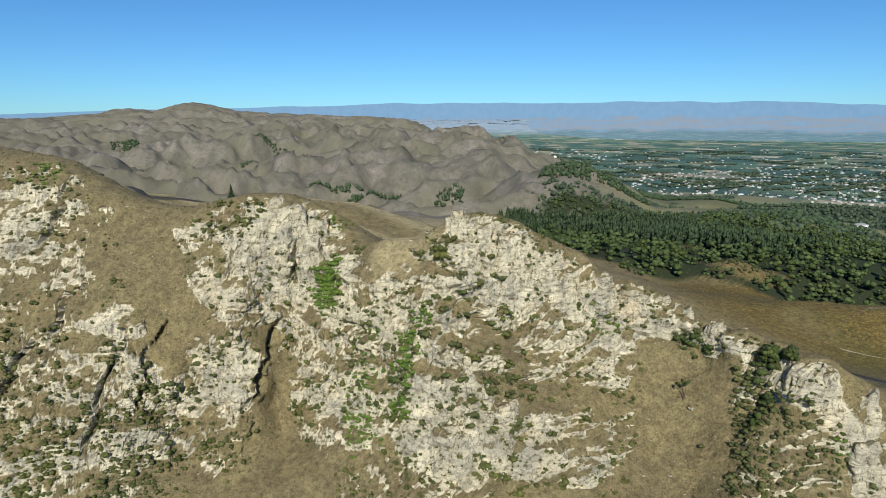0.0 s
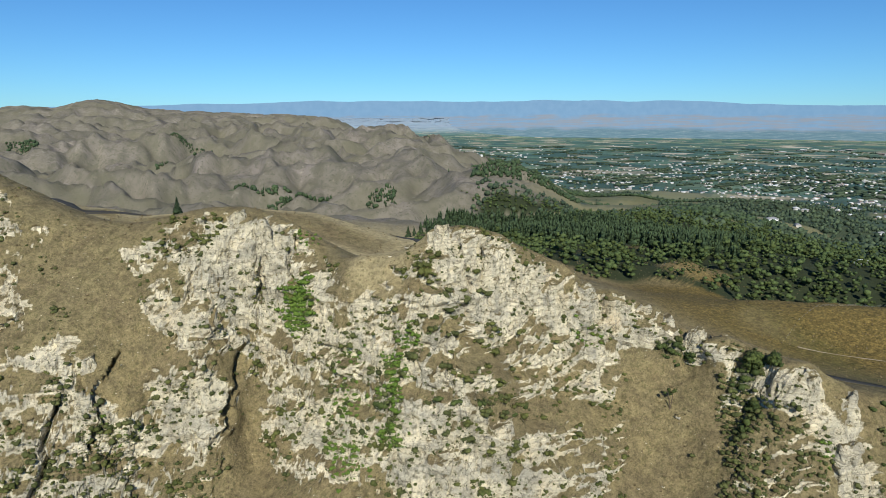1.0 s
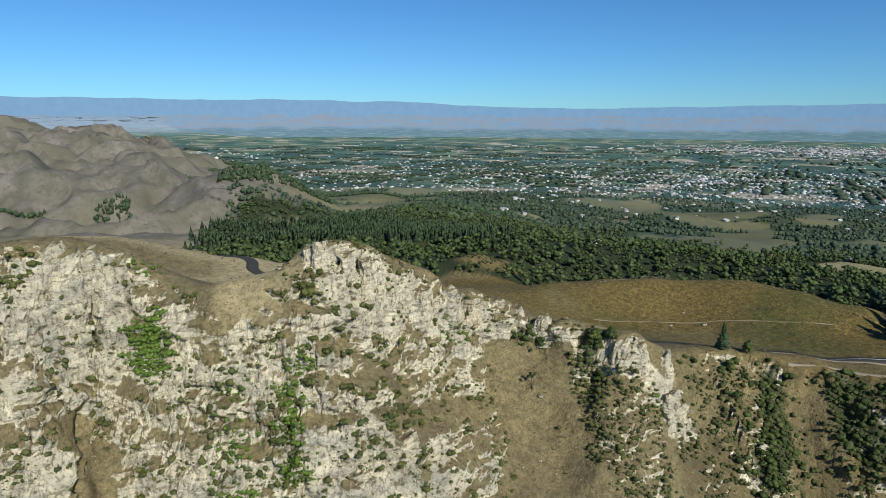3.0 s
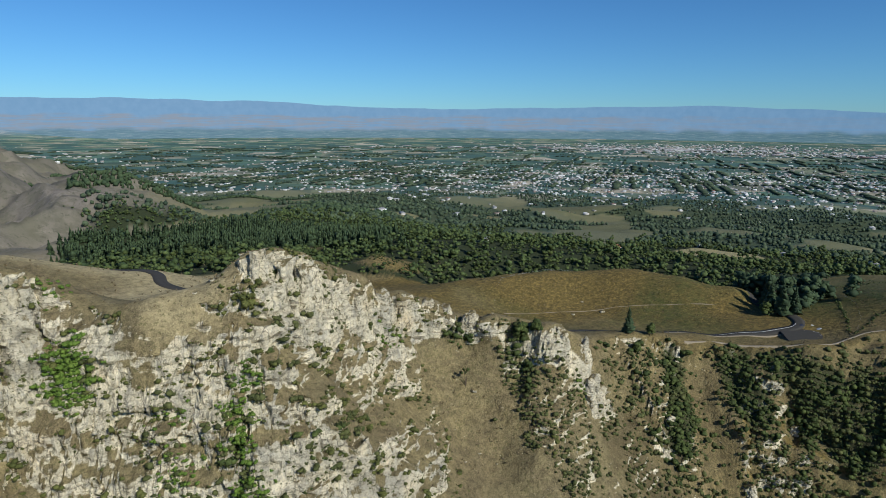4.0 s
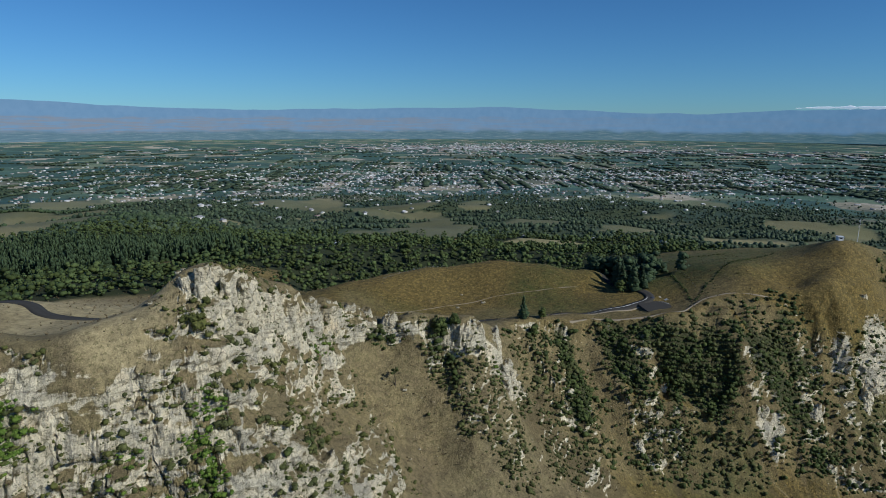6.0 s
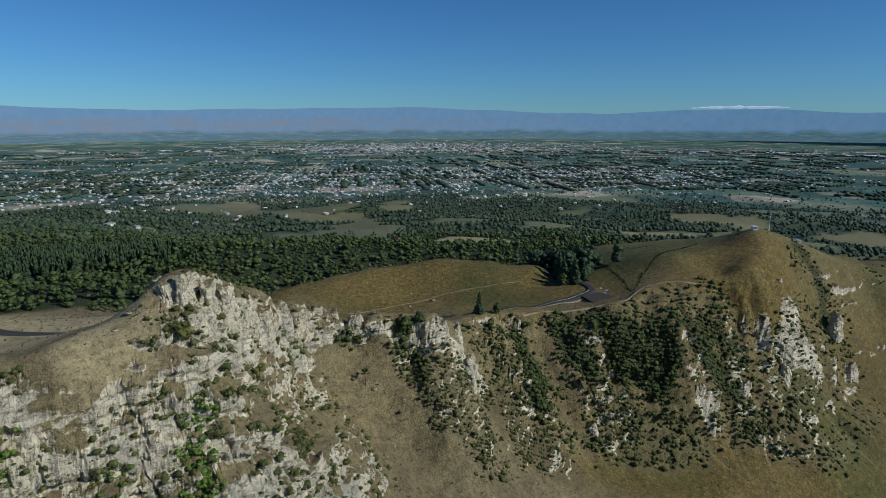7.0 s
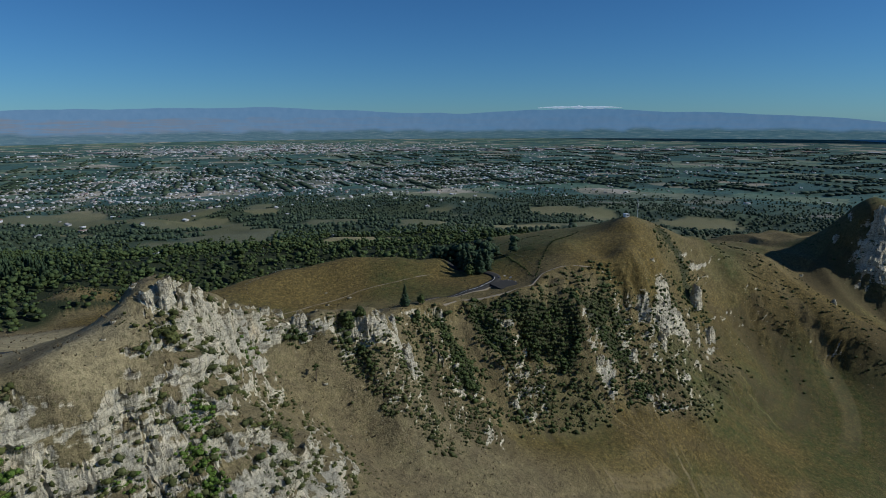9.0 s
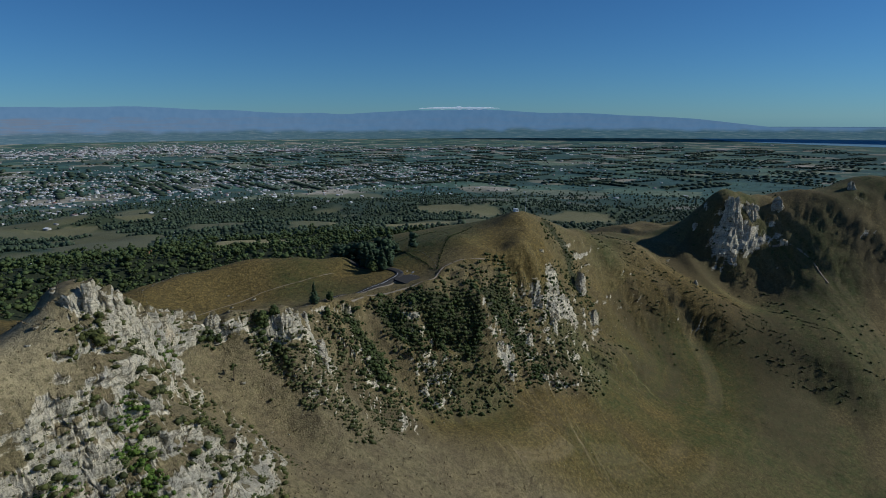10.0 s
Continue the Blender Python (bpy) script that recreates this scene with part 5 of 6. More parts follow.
az_t, r_t, len_t = np.concatenate(az_t), np.concatenate(r_t), np.concatenate(len_t)
keep = (r_t > 1700) & (pasture(az_t, r_t) < 0.4) & (az_t > 6) & (az_t < 120)
q, s_ = wide_places(az_t[keep], r_t[keep])
size = len_t[keep] * s_
scattered("town_houses", house_far, q, np.stack([size, size, np.minimum(size, 17 * s_) * 1.1], 1), [m_wall, m_roof], rw, None, "many small pale suburban houses on the plain", "houses")


# ---- limestone crags standing out of the face ----
def crag_mass(x, y, z0, z1, half, seed, lean=0.0):
    """A fluted, bedded rock mass set into the slope at (x, y), from z0 up to z1."""
    r = np.random.default_rng(seed)
    e = 6.0
    gx = float(base_height(np.array([x + e]), np.array([y]))[0] - base_height(np.array([x - e]), np.array([y]))[0])
    gy = float(base_height(np.array([x]), np.array([y + e]))[0] - base_height(np.array([x]), np.array([y - e]))[0])
    up = np.array([gx, gy]) / (math.hypot(gx, gy) + 1e-6)          # uphill
    deep = half * 0.7
    cx, cy = x + up[0] * deep * 0.55, y + up[1] * deep * 0.55
    rows, sides = 32, 64
    th = np.linspace(0, 2 * np.pi, sides, endpoint=False)[:, None]
    u = np.concatenate([np.linspace(0, 1, rows), np.linspace(1, 1, 6)])[None, :]
    shrink = np.concatenate([np.ones(rows), np.linspace(0.85, 0.02, 6)])[None, :]
    bulk = (1.25 - 0.78 * u ** 1.4) * shrink
    sq = (np.abs(np.cos(th)) ** 4 + np.abs(np.sin(th)) ** 4) ** (-1 / 4)
    a, b = half * bulk * np.cos(th) * sq, deep * bulk * np.sin(th) * sq
    px = cx + a * up[1] + b * up[0] + lean * u * half
    py = cy - a * up[0] + b * up[1]
    pz = z0 - 5 + (z1 - z0 + 3) * u + 0 * th
    flutes = fbm(px / 4.5, py / 4.5, pz / 55 + seed, 4)
    blocks = 2.2 * fbm(px / 9, py / 9, pz / 8 + seed, 3)
    blocks = (np.floor(blocks) + smooth(0.3, 0.7, blocks - np.floor(blocks))) / 2.2
    bed_ = (pz + 0.09 * px) / 3.1
    bed_ = bed_ - np.floor(bed_)
    grow = (0.26 * flutes + 0.16 * blocks + 0.07 * (bed_ - 0.5)) * min(half, 11) * shrink + 0.5 * fbm(px / 2.5, py / 2.5, pz / 1.5 + seed, 3) * shrink
    d = np.stack([px - cx, py - cy], 2)
    d /= np.linalg.norm(d, axis=2, keepdims=True) + 1e-6
    px, py = px + d[..., 0] * grow, py + d[..., 1] * grow
    pz = pz + u ** 3 * (0.42 * half * fbm(px / 6, py / 6, pz * 0 + seed, 3)) + (1 - shrink) * 0.10 * half
    me = grid_mesh("limestone_crag", px, py, pz, True, {})
    me.materials.append(m_limestone)
    me.polygons.foreach_set("use_smooth", np.zeros(len(me.polygons), bool))
    return new("limestone_crag", me)


# x, y, foot, top, half length
MAIN_CRAGS = [(-4, 287, 318, 365, 5), (8, 287, 314, 359, 6), (21, 290, 315, 353, 8), (36, 293, 314, 345, 8), (50, 294, 306, 334, 6), (-13, 291, 338, 352, 4), (94, 297, 304, 322, 6), (105, 293, 302, 318, 6), (115, 286, 301, 315, 6), (126, 278, 299, 312, 6), (136, 266, 297, 309, 5), (68, 298, 318, 333, 6), (82, 298, 311, 328, 6)]
WEST_CRAGS = [(-118, 331, 334, 365, 8), (-104, 329, 330, 367, 7), (-90, 327, 325, 361, 6), (-79, 330, 328, 354, 5), (-135, 311, 318, 333, 9), (-112, 311, 310, 328, 8), (-242, 350, 350, 378, 14), (-224, 344, 346, 374, 9), (-214, 322, 330, 348, 9), (-118, 286, 274, 299, 8), (-160, 286, 290, 310, 5)]
LEDGE_CRAGS = [(-8, 246, 262, 288, 9), (18, 249, 266, 288, 8), (-55, 305, 318, 331, 6), (-38, 292, 314, 327, 5), (-34, 275, 300, 311, 5), (-50, 268, 270, 282, 6)]
EAST_CRAGS = [(150, 246, 285, 306, 7), (163, 243, 276, 299, 7), (159, 231, 258, 278, 8), (259, 203, 272, 283, 4), (243, 213, 274, 284, 4), (233, 222, 274, 284, 4), (254, 161, 232, 248, 4), (213, 165, 206, 224, 5), (226, 157, 206, 224, 4), (275, 101, 206, 238, 8), (198, 206, 240, 255, 6), (150, 181, 202, 221, 8), (139, 203, 226, 241, 6)]
SUMMIT_CRAGS = [(394, 44, 268, 291, 5), (358, 62, 260, 281, 5), (356, 52, 242, 262, 6), (352, 38, 210, 232, 7), (316, 68, 206, 226, 6), (424, -22, 196, 214, 8), (290, 58, 178, 198, 6), (432, -8, 236, 254, 7), (378, 34, 234, 256, 6), (604, -258, 224, 311, 17), (612, -290, 226, 306, 13), (628, -216, 236, 276, 9), (616, -428, 306, 333, 7)]
SUMMIT_CRAGS += [(568, -97, 232, 246, 8), (540, -108, 214, 227, 6), (620, -94, 238, 249, 7), (540, -186, 205, 217, 5), (594, -170, 222, 232, 6), (585, -322, 234, 258, 7), (618, -327, 285, 312, 8)]
seed = 40
for family, words in ((MAIN_CRAGS, "tall pale fluted limestone crag on the ridge crest"), (WEST_CRAGS, "cracked grey limestone crag above grassy ledges"), (LEDGE_CRAGS, "low cream limestone outcrop banding the cliff face"),
                      (EAST_CRAGS, "pale limestone rib among cliff scrub"), (SUMMIT_CRAGS, "large grey limestone crag below the grassy summit")):
    for x, y, z0, z1, half in family:
        seed += 1
        tagged(crag_mass(x, y, z0, z1, half, seed), words, "rock outcrop", "limestone crags")


# ---- roads, paths, car park ----
def strip(name, line, half, lift, material, step=4.0, label="", category=""):
    """A ribbon of given half width draped over the ground along a line of knots."""
    q = along([(*k[:2], 0) for k in line], step)[:, :2]
    for i in range(3):
        q[1:-1] = (q[:-2] + 2 * q[1:-1] + q[2:]) / 4
    d = np.gradient(q, axis=0)
    d /= np.linalg.norm(d, axis=1, keepdims=True)
    nx = np.stack([d[:, 1], -d[:, 0]], 1)
    sides = np.array([-half, -half / 3, half / 3, half])
    x, y = q[:, :1] + nx[:, :1] * sides, q[:, 1:] + nx[:, 1:] * sides
    z = np.array([[stand(a, b) for a, b in zip(r0, r1)] for r0, r1 in zip(x, y)])
    z = (z + z.mean(1, keepdims=True)) / 2
    for i in range(2):
        z[1:-1] = (z[:-2] + 2 * z[1:-1] + z[2:]) / 4
    me = grid_mesh(name, np.concatenate([x[:, :1], x, x[:, -1:]], 1), np.concatenate([y[:, :1], y, y[:, -1:]], 1), np.concatenate([z[:, :1] - 1.2, z + lift, z[:, -1:] - 1.2], 1), False, {})
    me.materials.append(material)
    return tagged(new(name, me), label, category, kind="structure")


strip("road", ROAD_EAST, 3.6, 0.55, m_asphalt, 4, "narrow grey asphalt hill road", "road")
strip("road", ROAD_WEST, 3.4, 0.55, m_asphalt, 5, "narrow grey asphalt hill road", "road")
strip("road_line", [(x - 0.6, y + 1.9) for x, y, z in ROAD_EAST[2:11]], 0.16, 0.64, m_paint, 4, "white painted road edge line", "road marking")
strip("verge", [(x - 2.6, y - 4.6) for x, y, z in ROAD_EAST[3:10]], 0.9, 0.35, m_gravel, 4, "pale gravel verge above the cliff", "verge")
strip("footpath", [(236, 222), (256, 207), (272, 178), (284, 158), (300, 154), (318, 150), (331, 132), (338, 108), (345, 92)], 0.7, 0.3, m_gravel, 4, "trodden pale footpath along the cliff edge", "path")
strip("footpath", [(214, 350), (238, 337), (262, 325), (290, 305)], 0.28, 0.2, m_gravel, 4, "narrow trodden path across the grassy mound", "path")
strip("footpath", [(290, 305), (318, 268), (336, 246)], 0.25, 0.2, m_gravel, 4, "narrow trodden path across the grassy mound", "path")
strip("footpath", [(592, -305), (585, -330), (560, -345), (530, -352)], 0.9, 0.25, m_gravel, 5, "pale track below the far crag", "path")


def box_mesh(name, boxes, material, bevel=0.0):
    """One mesh of bevelled boxes: (centre, size)."""
    bm = bmesh.new()
    for (x, y, z), (a, b, c) in boxes:
        bmesh.ops.create_cube(bm, size=1.0, matrix=Matrix.Translation((x, y, z)) @ Matrix.Diagonal((a, b, c, 1)))
    if bevel:
        bmesh.ops.bevel(bm, geom=bm.edges[:], offset=bevel, segments=2, affect="EDGES")
    me = bpy.data.meshes.new(name)
    bm.to_mesh(me)
    bm.free()
    me.materials.append(material)
    return me


def part(name, me, parent, label=""):
    ob = new(name, me)
    ob.parent = parent
    return tagged(ob, label)


# car park
park_z = stand(313, 175)
bm = bmesh.new()
ring = [(292, 182), (304, 162), (316, 160), (334, 172), (336, 186), (322, 192), (306, 192)]
top = [bm.verts.new((x, y, park_z + 0.75)) for x, y in ring]
low_ = [bm.verts.new((x, y, park_z - 2.5)) for x, y in ring]
bm.faces.new(top)
for i in range(len(ring)):
    bm.faces.new((top[i - 1], top[i], low_[i], low_[i - 1]))
bmesh.ops.recalc_face_normals(bm, faces=bm.faces[:])
me = bpy.data.meshes.new("car_park")
bm.to_mesh(me), bm.free()
me.materials.append(m_asphalt)
car_park = tagged(new("car_park", me), "small asphalt car park beside the cliff edge", "car park", kind="structure")
for i in range(7):
    part("bay_line", box_mesh("bay_line", [((0, 0, 0), (5.0, 0.16, 0.03))], m_paint), car_park, "white painted bay line").matrix_world = pose(316 + i * 1.45, 166.5 + i * 2.05, park_z + 0.78, 0, 0, -35)


def car(x, y, z, turn, paint, word):
    root = tagged(new("car"), f"{word} car parked in a marked bay", "car", "parked cars")
    root.empty_display_size = 0.5
    bm = bmesh.new()
    prof = [(-2.15, 0.3), (-2.2, 0.75), (-1.9, 0.95), (-1.5, 1.0), (-0.95, 1.42), (0.6, 1.45), (1.15, 1.0), (2.0, 0.85), (2.15, 0.6), (2.1, 0.3)]
    left = [bm.verts.new((a, -0.88, b)) for a, b in prof]
    right = [bm.verts.new((a, 0.88, b)) for a, b in prof]
    bm.faces.new(left[::-1]), bm.faces.new(right)
    for i in range(len(prof)):
        bm.faces.new((left[i - 1], left[i], right[i], right[i - 1]))
    bmesh.ops.recalc_face_normals(bm, faces=bm.faces[:])
    bmesh.ops.bevel(bm, geom=bm.edges[:], offset=0.07, segments=2, affect="EDGES")
    me = bpy.data.meshes.new("body")
    bm.to_mesh(me), bm.free()
    me.materials.append(paint)
    part("body", me, root)
    part("window", box_mesh("window", [((-0.15, 0, 1.2), (1.5, 1.79, 0.3))], m_glass, 0.04), root, "dark side glass")
    for a in (-1.35, 1.35):
        for b in (-0.82, 0.82):
            bm = bmesh.new()
            bmesh.ops.create_cone(bm, cap_ends=True, segments=20, radius1=0.33, radius2=0.33, depth=0.22)
            me = bpy.data.meshes.new("wheel")
            bm.to_mesh(me), bm.free()
            me.materials.append(m_asphalt)
            w = part("wheel", me, root, "black rubber wheel")
            w.matrix_local = pose(a, b, 0.33, 90, 0, 0)
    root.matrix_world = pose(x, y, z, 0, 0, turn)


m_silver = plain_mat("silver_paint", (0.55, 0.56, 0.58), 0.3, 0.1, 0.5, None, 0.6)
m_blue = plain_mat("dark_blue_paint", (0.03, 0.04, 0.07), 0.3, 0.1, 0.5)
car(331, 181, park_z + 0.76, -35, m_white, "white")
car(326.5, 186, park_z + 0.76, -35, m_blue, "dark blue")
car(327.5, 175.5, park_z + 0.76, -35, m_silver, "silver")


# ---- single trees ----
def trunk_mesh(h, r0, seed):
    r = np.random.default_rng(seed)
    rows, sides = 7, 8
    u = np.linspace(0, 1, rows)[None, :]
    th = np.linspace(0, 2 * np.pi, sides, endpoint=False)[:, None]
    rad = r0 * (1 - 0.75 * u) * (1 + 0.5 * np.exp(-u * 9))
    me = grid_mesh("trunk", rad * np.cos(th) + 0.15 * np.sin(u * 4), rad * np.sin(th) + 0.12 * np.cos(u * 5) - 0.12, -0.8 + (h + 0.8) * u + 0 * th, True, {})
    me.materials.append(m_bark)
    return me


def limb_meshes(h, n, low, high, reach, r):
    out = []
    for i in range(n):
        a, z = r.random() * 6.28, h * (low + (high - low) * r.random())
        tip = np.array([math.cos(a) * reach, math.sin(a) * reach, z + reach * 0.5])
        base = np.array([0, 0, z])
        side = np.array([-math.sin(a), math.cos(a), 0]) * h * 0.010
        v = np.stack([base - side, base + side, base + [0, 0, h * 0.018], tip])
        out.append((v, np.array([(0, 1, 3), (1, 2, 3), (2, 0, 3)])))
    return joined(out)


def tree(x, y, h, kind, label, seed, category="tree", group=""):
    r = np.random.default_rng(seed)
    root = tagged(new("conifer" if kind == "pine" else "tree"), label, category, group)
    root.empty_display_size = 0.5
    part("trunk", trunk_mesh(h * (0.9 if kind == "pine" else 0.5), h * 0.028, seed), root)
    v, f = limb_meshes(h, 9, 0.2, 0.6, h * 0.16, r)
    part("limbs", tri_mesh("limbs", v, f, [m_bark]), root)
    if kind == "pine":
        v, f = conifer_shape(r, 13, 11, 0.24)
        v2, f2 = joined([clump(r, np.array([0.15 * (1.05 - u) * math.cos(a), 0.15 * (1.05 - u) * math.sin(a), 0.1 + 0.8 * u]), np.array([0.07, 0.07, 0.06]) * (1.3 - u), 5) for a, u in zip(r.random(34) * 6.28, r.random(34))])
        v, f = joined([(v, f), (v2, f2)])
        part("crown", tri_mesh("crown", v * h, f, [m_pine]), root)
    else:
        v, f = crown_shape(r, 26, 12, 1.0, 0.5, 0.2)
        part("crown", tri_mesh("crown", v * h, f, [m_dark if kind == "dark" else m_wood]), root)
    root.matrix_world = pose(x, y, stand(x, y), 0, 0, r.random() * 360)


tree(212, 246, 17, "pine", "dark green conifer beside the hill road", 5)
tree(-157, 408, 14, "pine", "lone dark pine on the dry back ridge", 6)
tree(343, 205, 26, "pine", "tall dark conifer at the car park bend", 7)
tree(349, 199, 21, "pine", "tall dark conifer at the car park bend", 8)
tree(352, 216, 24, "pine", "tall dark conifer behind the road bend", 9)
tree(362, 222, 28, "pine", "tall dark conifer behind the road bend", 10)
tree(338, 214, 9, "dark", "dense dark bushy tree beside the road bend", 11)
for x, y, h, word in ((132, 263, 9, "dense dark green tree at the head of a gully"), (137, 257, 7, "dense dark green tree at the head of a gully"), (113, 284, 6, "dark green shrubby tree under a crag"), (128, 254, 6, "dark green shrubby tree beside the grassy chute"), (220, 236, 7, "dark green tree on the cliff brow"), (206, 236, 6, "dark green tree on the cliff brow")):
    tree(x, y, h, "dark", word, int(x))

# the leaning bare-stemmed palm-like tree on the chute
root = tagged(new("cabbage_tree"), "two-stemmed cabbage tree with tufted heads on dry grass", "tree")
root.empty_display_size = 0.5
rc = np.random.default_rng(3)
for dx, h in ((-1.6, 9.0), (1.1, 8.0)):
    me = trunk_mesh(h, 0.28, 4)
    for vert in me.vertices:
        vert.co.x += dx * vert.co.z / h
    part("stem", me, root, "pale bare stem")
    heads = [clump(rc, np.array([dx + rc.normal() * 0.7, rc.normal() * 0.6, h + rc.normal() * 0.5]), np.array([0.75, 0.75, 0.65]), 24) for i in range(4)]
    part("leaf_tuft", tri_mesh("leaf_tuft", *joined(heads), [m_dark]), root, "dark spiky leaf head")
root.matrix_world = pose(99, 272, stand(99, 272), 0, 0, 10)


# ---- houses, hut and mast ----
def house(x, y, z, long_, deep, wall_h, turn, walls, roof_m, label, flat=False):
    root = tagged(new("house"), label, "house", "houses")
    root.empty_display_size = 0.5
    part("wall", box_mesh("wall", [((0, 0, wall_h / 2 - 1.5), (long_, deep, wall_h + 3))], walls), root)
    rise_, o = (0.5 if flat else deep * 0.24), 0.7
    v = np.array([(-long_ / 2 - o, -deep / 2 - o, wall_h), (long_ / 2 + o, -deep / 2 - o, wall_h), (long_ / 2 + o, deep / 2 + o, wall_h), (-long_ / 2 - o, deep / 2 + o, wall_h),
                  (-long_ / 2 + deep * 0.4, 0, wall_h + rise_), (long_ / 2 - deep * 0.4, 0, wall_h + rise_)])
    v = np.concatenate([v, v[:4] - [0, 0, 0.25]])
    f = np.array([(0, 1, 5), (0, 5, 4), (2, 3, 4), (2, 4, 5), (3, 0, 4), (1, 2, 5), (6, 7, 1), (6, 1, 0), (7, 8, 2), (7, 2, 1), (8, 9, 3), (8, 3, 2), (9, 6, 0), (9, 0, 3), (6, 9, 8), (6, 8, 7)])
    part("roof", tri_mesh("roof", v, f, [roof_m]), root)
    for side in (-1, 1):
        for k in range(max(2, int(long_ / 4))):
            cx = -long_ / 2 + (k + 0.5) * long_ / max(2, int(long_ / 4))
            part("window", box_mesh("window", [((cx, side * deep / 2, wall_h * 0.55), (1.7, 0.12, 1.3))], m_glass), root, "dark window pane")
    root.matrix_world = pose(x, y, z, 0, 0, turn)


hz = stand(443, 591)
m_pale_roof = plain_mat("pale_metal_roof", (0.60, 0.62, 0.64), 0.5, 0.15, 0.3)
m_grey_wall = plain_mat("grey_render", (0.40, 0.39, 0.37), 0.8, 0.15, 0.4)
house(436, 588, hz - 0.5, 12, 7, 3.0, 30, m_grey_wall, m_pale_roof, "white house with pale metal roof among dark trees", True)
house(449, 595, hz - 0.3, 9, 7, 3.6, 30, m_grey_wall, m_pale_roof, "white two-storey house with low pale roof in woodland")
for az0, r0, long_, turn, walls, roof_m, word in ((59.4, 1010, 22, 20, m_wall, m_terracotta, "house with orange terracotta roof beside a lawn"), (61.0, 1060, 15, 60, m_white, m_terracotta, "small house with terracotta roof among trees"),
                                                 (66.0, 1120, 18, 10, m_wall, m_roof, "pale suburban house above a dry paddock"), (70.5, 1160, 16, 40, m_white, m_roof, "white suburban house above a dry paddock"), (72.5, 1130, 17, 80, m_wall, m_roof, "pale suburban house behind trees"),
                                                 (37.0, 1500, 26, 15, m_white, m_roof, "low white farm building on a hillside"), (39.0, 1480, 18, 70, m_wall, m_roof, "farm house with dark roof in woodland"), (44.0, 1700, 20, 30, m_white, m_roof, "white house among valley trees"),
                                                 (82.0, 980, 9, 20, m_white, m_roof, "small white house on a wooded slope"), (79.0, 1080, 14, 50, m_white, m_roof, "white house on a wooded slope"), (86.0, 1150, 14, 0, m_wall, m_roof, "pale house on a wooded slope"), (97.0, 1300, 20, 25, m_wall, m_roof, "farm shed with pale roof in a hollow"),
                                                 (22.0, 1350, 24, 5, m_wall, m_terracotta, "reddish farm sheds below a pale hill"), (12.0, 2050, 26, 10, m_white, m_pale_roof, "white farmhouse among shelter trees"), (52.0, 1950, 18, 40, m_white, m_roof, "white house among valley trees"), (64.0, 1600, 17, 15, m_wall, m_roof, "pale house among suburban trees")):
    q, s_ = wide_places(np.array([az0]), np.array([float(r0)]))
    zz = stand(q[0, 0], q[0, 1]) if r0 < 1000 else float(base_height(q[:1, 0], q[:1, 1])[0])
    house(q[0, 0], q[0, 1], zz + 0.5, long_ * s_[0], long_ * 0.55 * s_[0], 4.2 * s_[0], turn, walls, roof_m, word)

root = tagged(new("hut"), "small white concrete lookout hut on the summit", "hut")
root.empty_display_size = 0.5
part("wall", box_mesh("wall", [((0, 0, 1.2), (5.5, 4, 3.6))], m_white, 0.05), root)
part("roof", box_mesh("roof", [((0, 0, 3.15), (6.3, 4.8, 0.35))], m_pale_roof, 0.05), root)
part("window", box_mesh("window", [((-2.76, 0, 1.8), (0.1, 2.4, 0.9))], m_glass), root, "dark window band")
root.matrix_world = pose(462, 62, stand(462, 62), 0, 0, 20)

root = tagged(new("radio_mast"), "slender white radio mast on the grassy summit", "mast")
root.empty_display_size = 0.5
me = trunk_mesh(20, 0.28, 2)
me.materials.clear()
me.materials.append(m_white)
part("pole", me, root)
for z in (12.5, 15.5, 17.5):
    part("crossarm", box_mesh("crossarm", [((0, 0, z), (2.4, 0.18, 0.18))], m_steel), root, "steel crossarm")
    part("aerial", box_mesh("aerial", [((1.1, 0, z + 0.6), (0.14, 0.14, 1.8)), ((-1.1, 0, z + 0.6), (0.14, 0.14, 1.8))], m_steel), root, "steel aerial rods")
root.matrix_world = pose(480, 48, stand(480, 48), 0, 0, 30)

# fences and hedge lines
def fence(line, gap, h, label, group):
    q = along([(*k, 0) for k in line], gap)[:, :2]
    root = tagged(new("fence"), label, "fence", group)
    root.empty_display_size = 0.5
    me = box_mesh("post", [((0, 0, h / 2 - 0.3), (0.16, 0.16, h + 0.6))], m_bark)
    zs = [stand(x, y) for x, y in q]
    for (x, y), z in zip(q, zs):
        part("post", me, root).matrix_world = pose(x, y, z)
    for k in (0.45, 0.95):
        bm = bmesh.new()
        for (x0, y0), z0, (x1, y1), z1 in zip(q[:-1], zs[:-1], q[1:], zs[1:]):
            a = [bm.verts.new(p) for p in ((x0, y0, z0 + h * k), (x1, y1, z1 + h * k), (x1, y1, z1 + h * k + 0.06), (x0, y0, z0 + h * k + 0.06))]
            bm.faces.new(a)
        me2 = bpy.data.meshes.new("wire")
        bm.to_mesh(me2), bm.free()
        me2.materials.append(m_steel)
        part("wire", me2, root, "thin fence wire")


fence([(205, 352), (228, 372), (250, 386), (285, 380), (320, 366)], 7, 1.3, "weathered post and wire fence along the mound", "fences")
fence([(322, 154), (345, 158), (372, 168), (398, 182)], 6, 1.3, "weathered post and wire fence above the car park", "fences")
rh = np.random.default_rng(31)
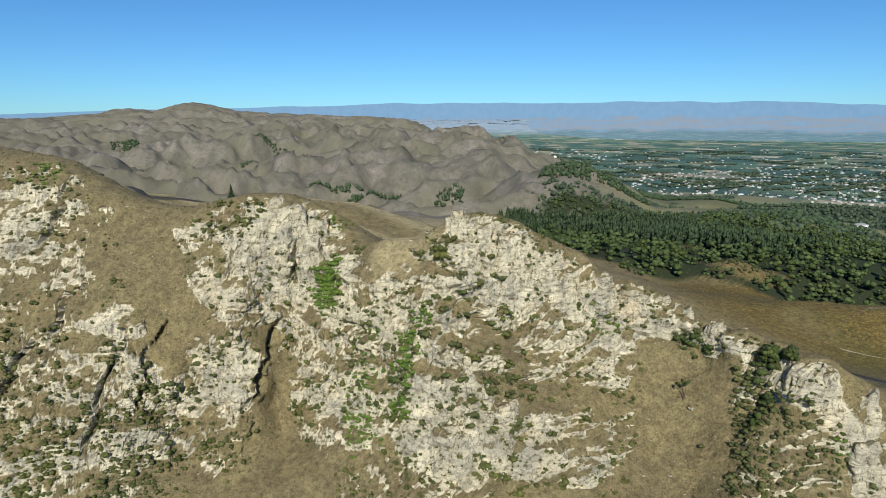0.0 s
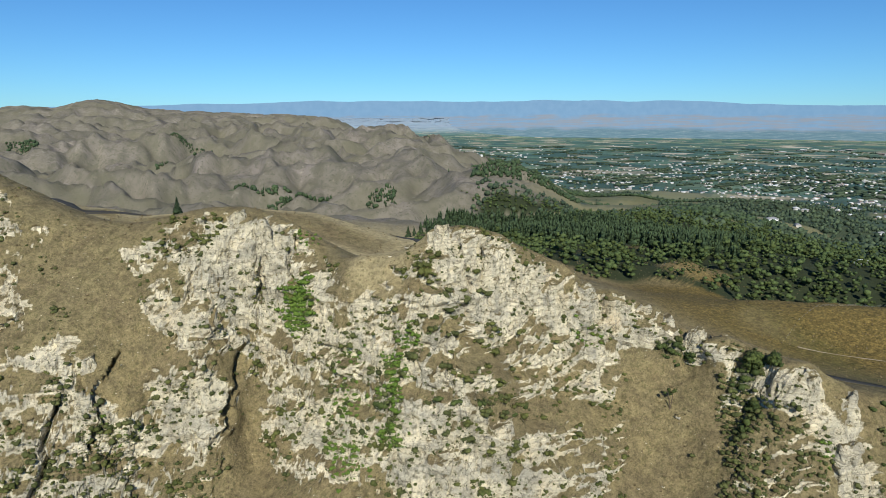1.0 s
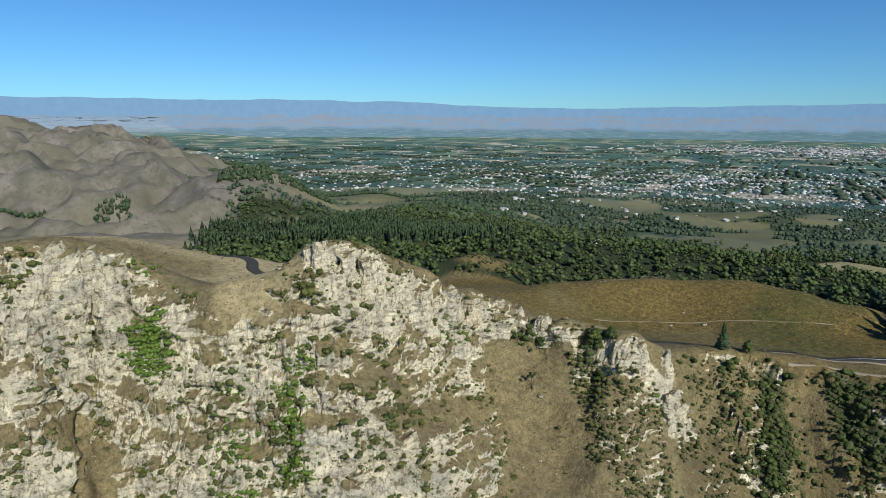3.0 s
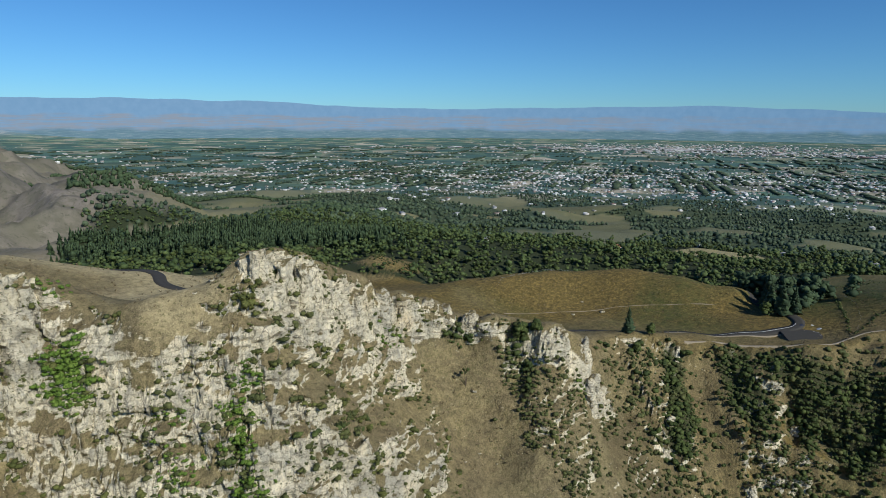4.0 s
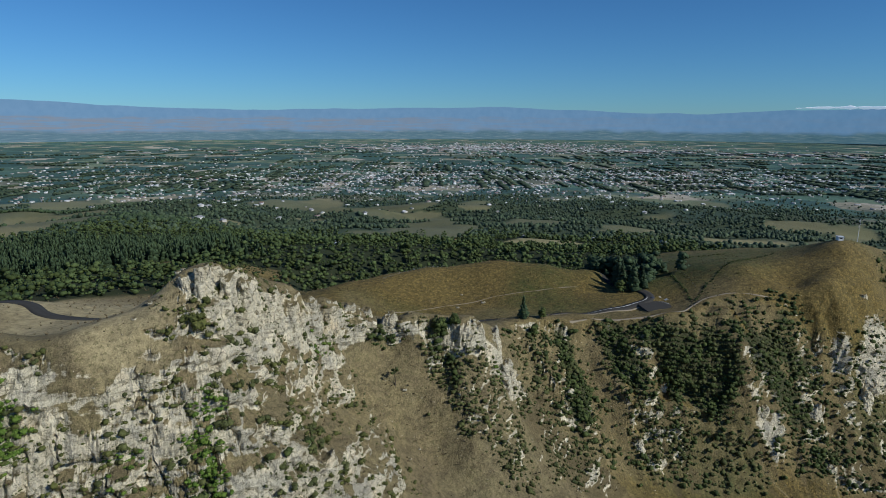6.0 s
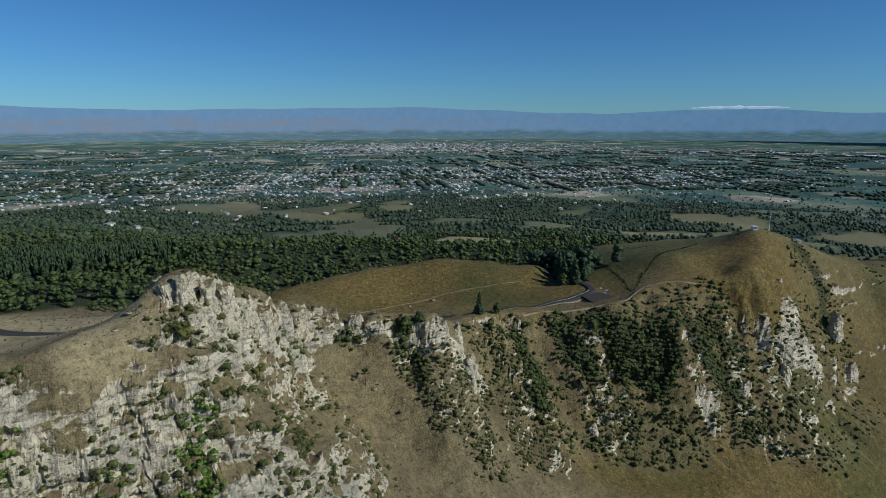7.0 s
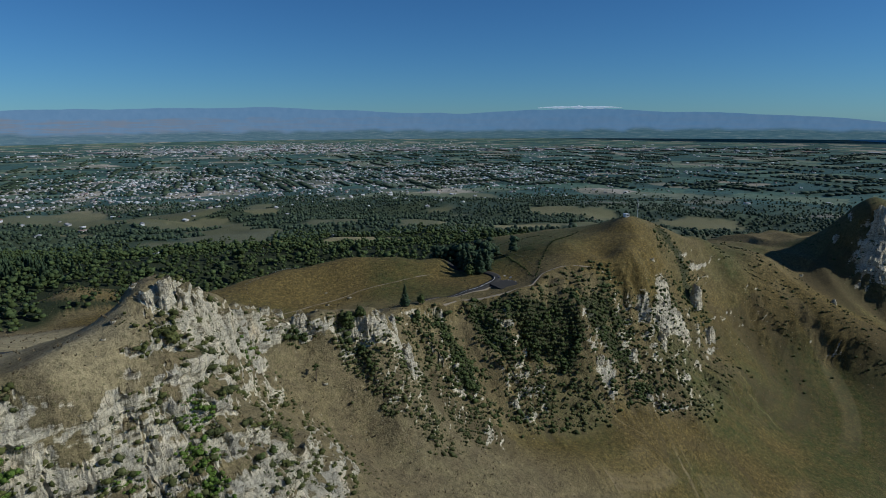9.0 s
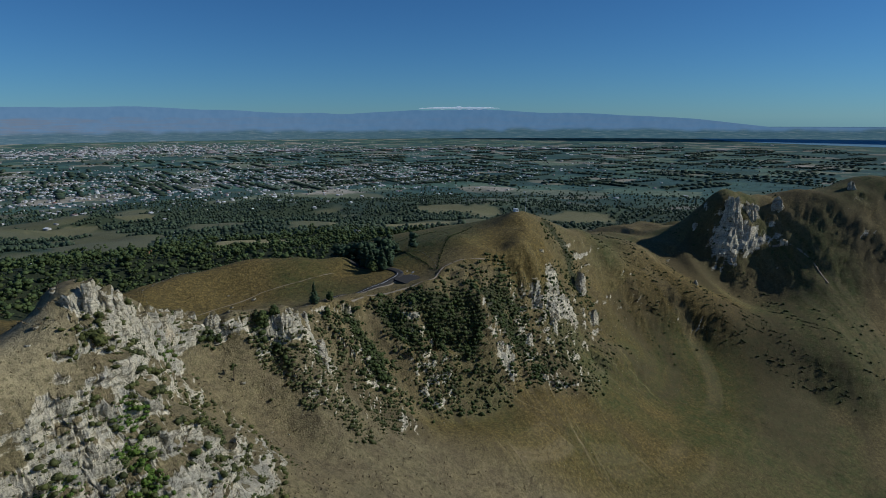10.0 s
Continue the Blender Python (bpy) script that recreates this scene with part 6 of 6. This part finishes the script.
for line, word in (([(322, 158), (345, 166), (372, 178), (402, 190), (440, 205)], "dark hedge line across a dry slope"), ([(320, 154), (352, 150), (392, 140), (430, 128), (470, 110)], "dark scrub line climbing the summit flank"), ([(455, 205), (470, 180), (482, 150)], "dark hedge between green banks")):
    q = along([(*k, 0) for k in line], 1.8)[:, :2] + rh.normal(size=(len(along([(*k, 0) for k in line], 1.8)), 2)) * 0.5
    q = np.array([(x, y, stand(x, y) - 0.1) for x, y in q])
    h = 0.6 + 0.8 * rh.random(len(q))
    scattered("hedge", bush_small, q, np.stack([h] * 3, 1), [m_dark], rh, None, word, "hedge")

k = chosen(smooth(120, 60, np.hypot(FX - 400, FY - 165)) * (FX * 0.3 + FY > 240) * smooth(8, 14, ROADF), 420, rh)
h = 0.5 + 0.7 * rh.random(len(k))
scattered("rough_pasture", bush_small, bury(k, 0.2), np.stack([h, h, h * 0.6], 1), [m_scrub], rh, None, "rough tussocky pasture of dull green clumps", "shrubs")

# loose stones on the grass
rb = np.random.default_rng(77)
stones = [((ICO_V * (0.7 + 0.6 * rb.random((12, 1)))) * [1, 0.8, 0.6], ICO_F) for i in range(6)]
for x, y, s_ in ((101, 268, 1.9), (-6, 301, 1.6), (-2, 303, 1.3), (-20, 300, 1.5), (-28, 298, 1.1), (278, 308, 2.3), (258, 320, 1.8), (283, 330, 1.4), (88, 250, 0.9), (92, 242, 0.8), (76, 248, 0.9)):
    v, f = stones[rb.integers(0, 6)]
    ob = new("boulder", tri_mesh("boulder", v, f, [m_limestone]))
    ob.matrix_world = pose(x, y, stand(x, y) + 0.2 * s_, 0, 0, rb.random() * 360) @ Matrix.Diagonal((s_, s_, s_, 1))
    tagged(ob, "pale limestone boulder lying on dry grass", "boulder", "boulders")
w_st = in_view * (RD < 700) * smooth(0.95, 0.7, NZ) * (0.3 + CHUTEF + 0.8 * smooth(60, 10, line_dist(EAST_FOOT, FX, FY)))
k = chosen(w_st, 1800, rb)
s_ = 0.15 + 0.45 * rb.random(len(k)) ** 2
scattered("scree", stones, FLAT[k], np.stack([s_] * 3, 1), [m_limestone], rb, None, "scattered pale limestone stones on the slopes", "stones")
# grass tussocks on the slopes
w_tu = in_view * (RD < 600) * (1 - ROCKF) * smooth(0.4, 0.6, NZ) * (0.5 + FRONTF) * smooth(4, 7, ROADF)
k = chosen(w_tu, 15000, rb)
tuft = []
for i in range(5):
    pieces = []
    for j in range(7):
        a, l = rb.random() * 6.28, 0.5 + 0.5 * rb.random()
        d = np.array([math.cos(a), math.sin(a), 0])
        e = np.array([-d[1], d[0], 0]) * 0.22
        pieces.append((np.stack([d * 0.1 - e, d * 0.1 + e, d * 0.8 * l + [0, 0, l]]), np.array([(0, 1, 2)])))
    tuft.append(joined(pieces))
s_ = 0.5 + 0.9 * rb.random(len(k))
m_straw = leafy("dry_tussock", (0.10, 0.075, 0.04), (0.27, 0.21, 0.12))
scattered("tussock_grass", tuft, FLAT[k], np.stack([s_] * 3, 1), [m_straw], rb, None, "dry straw-coloured tussock grass on the slopes", "grass")
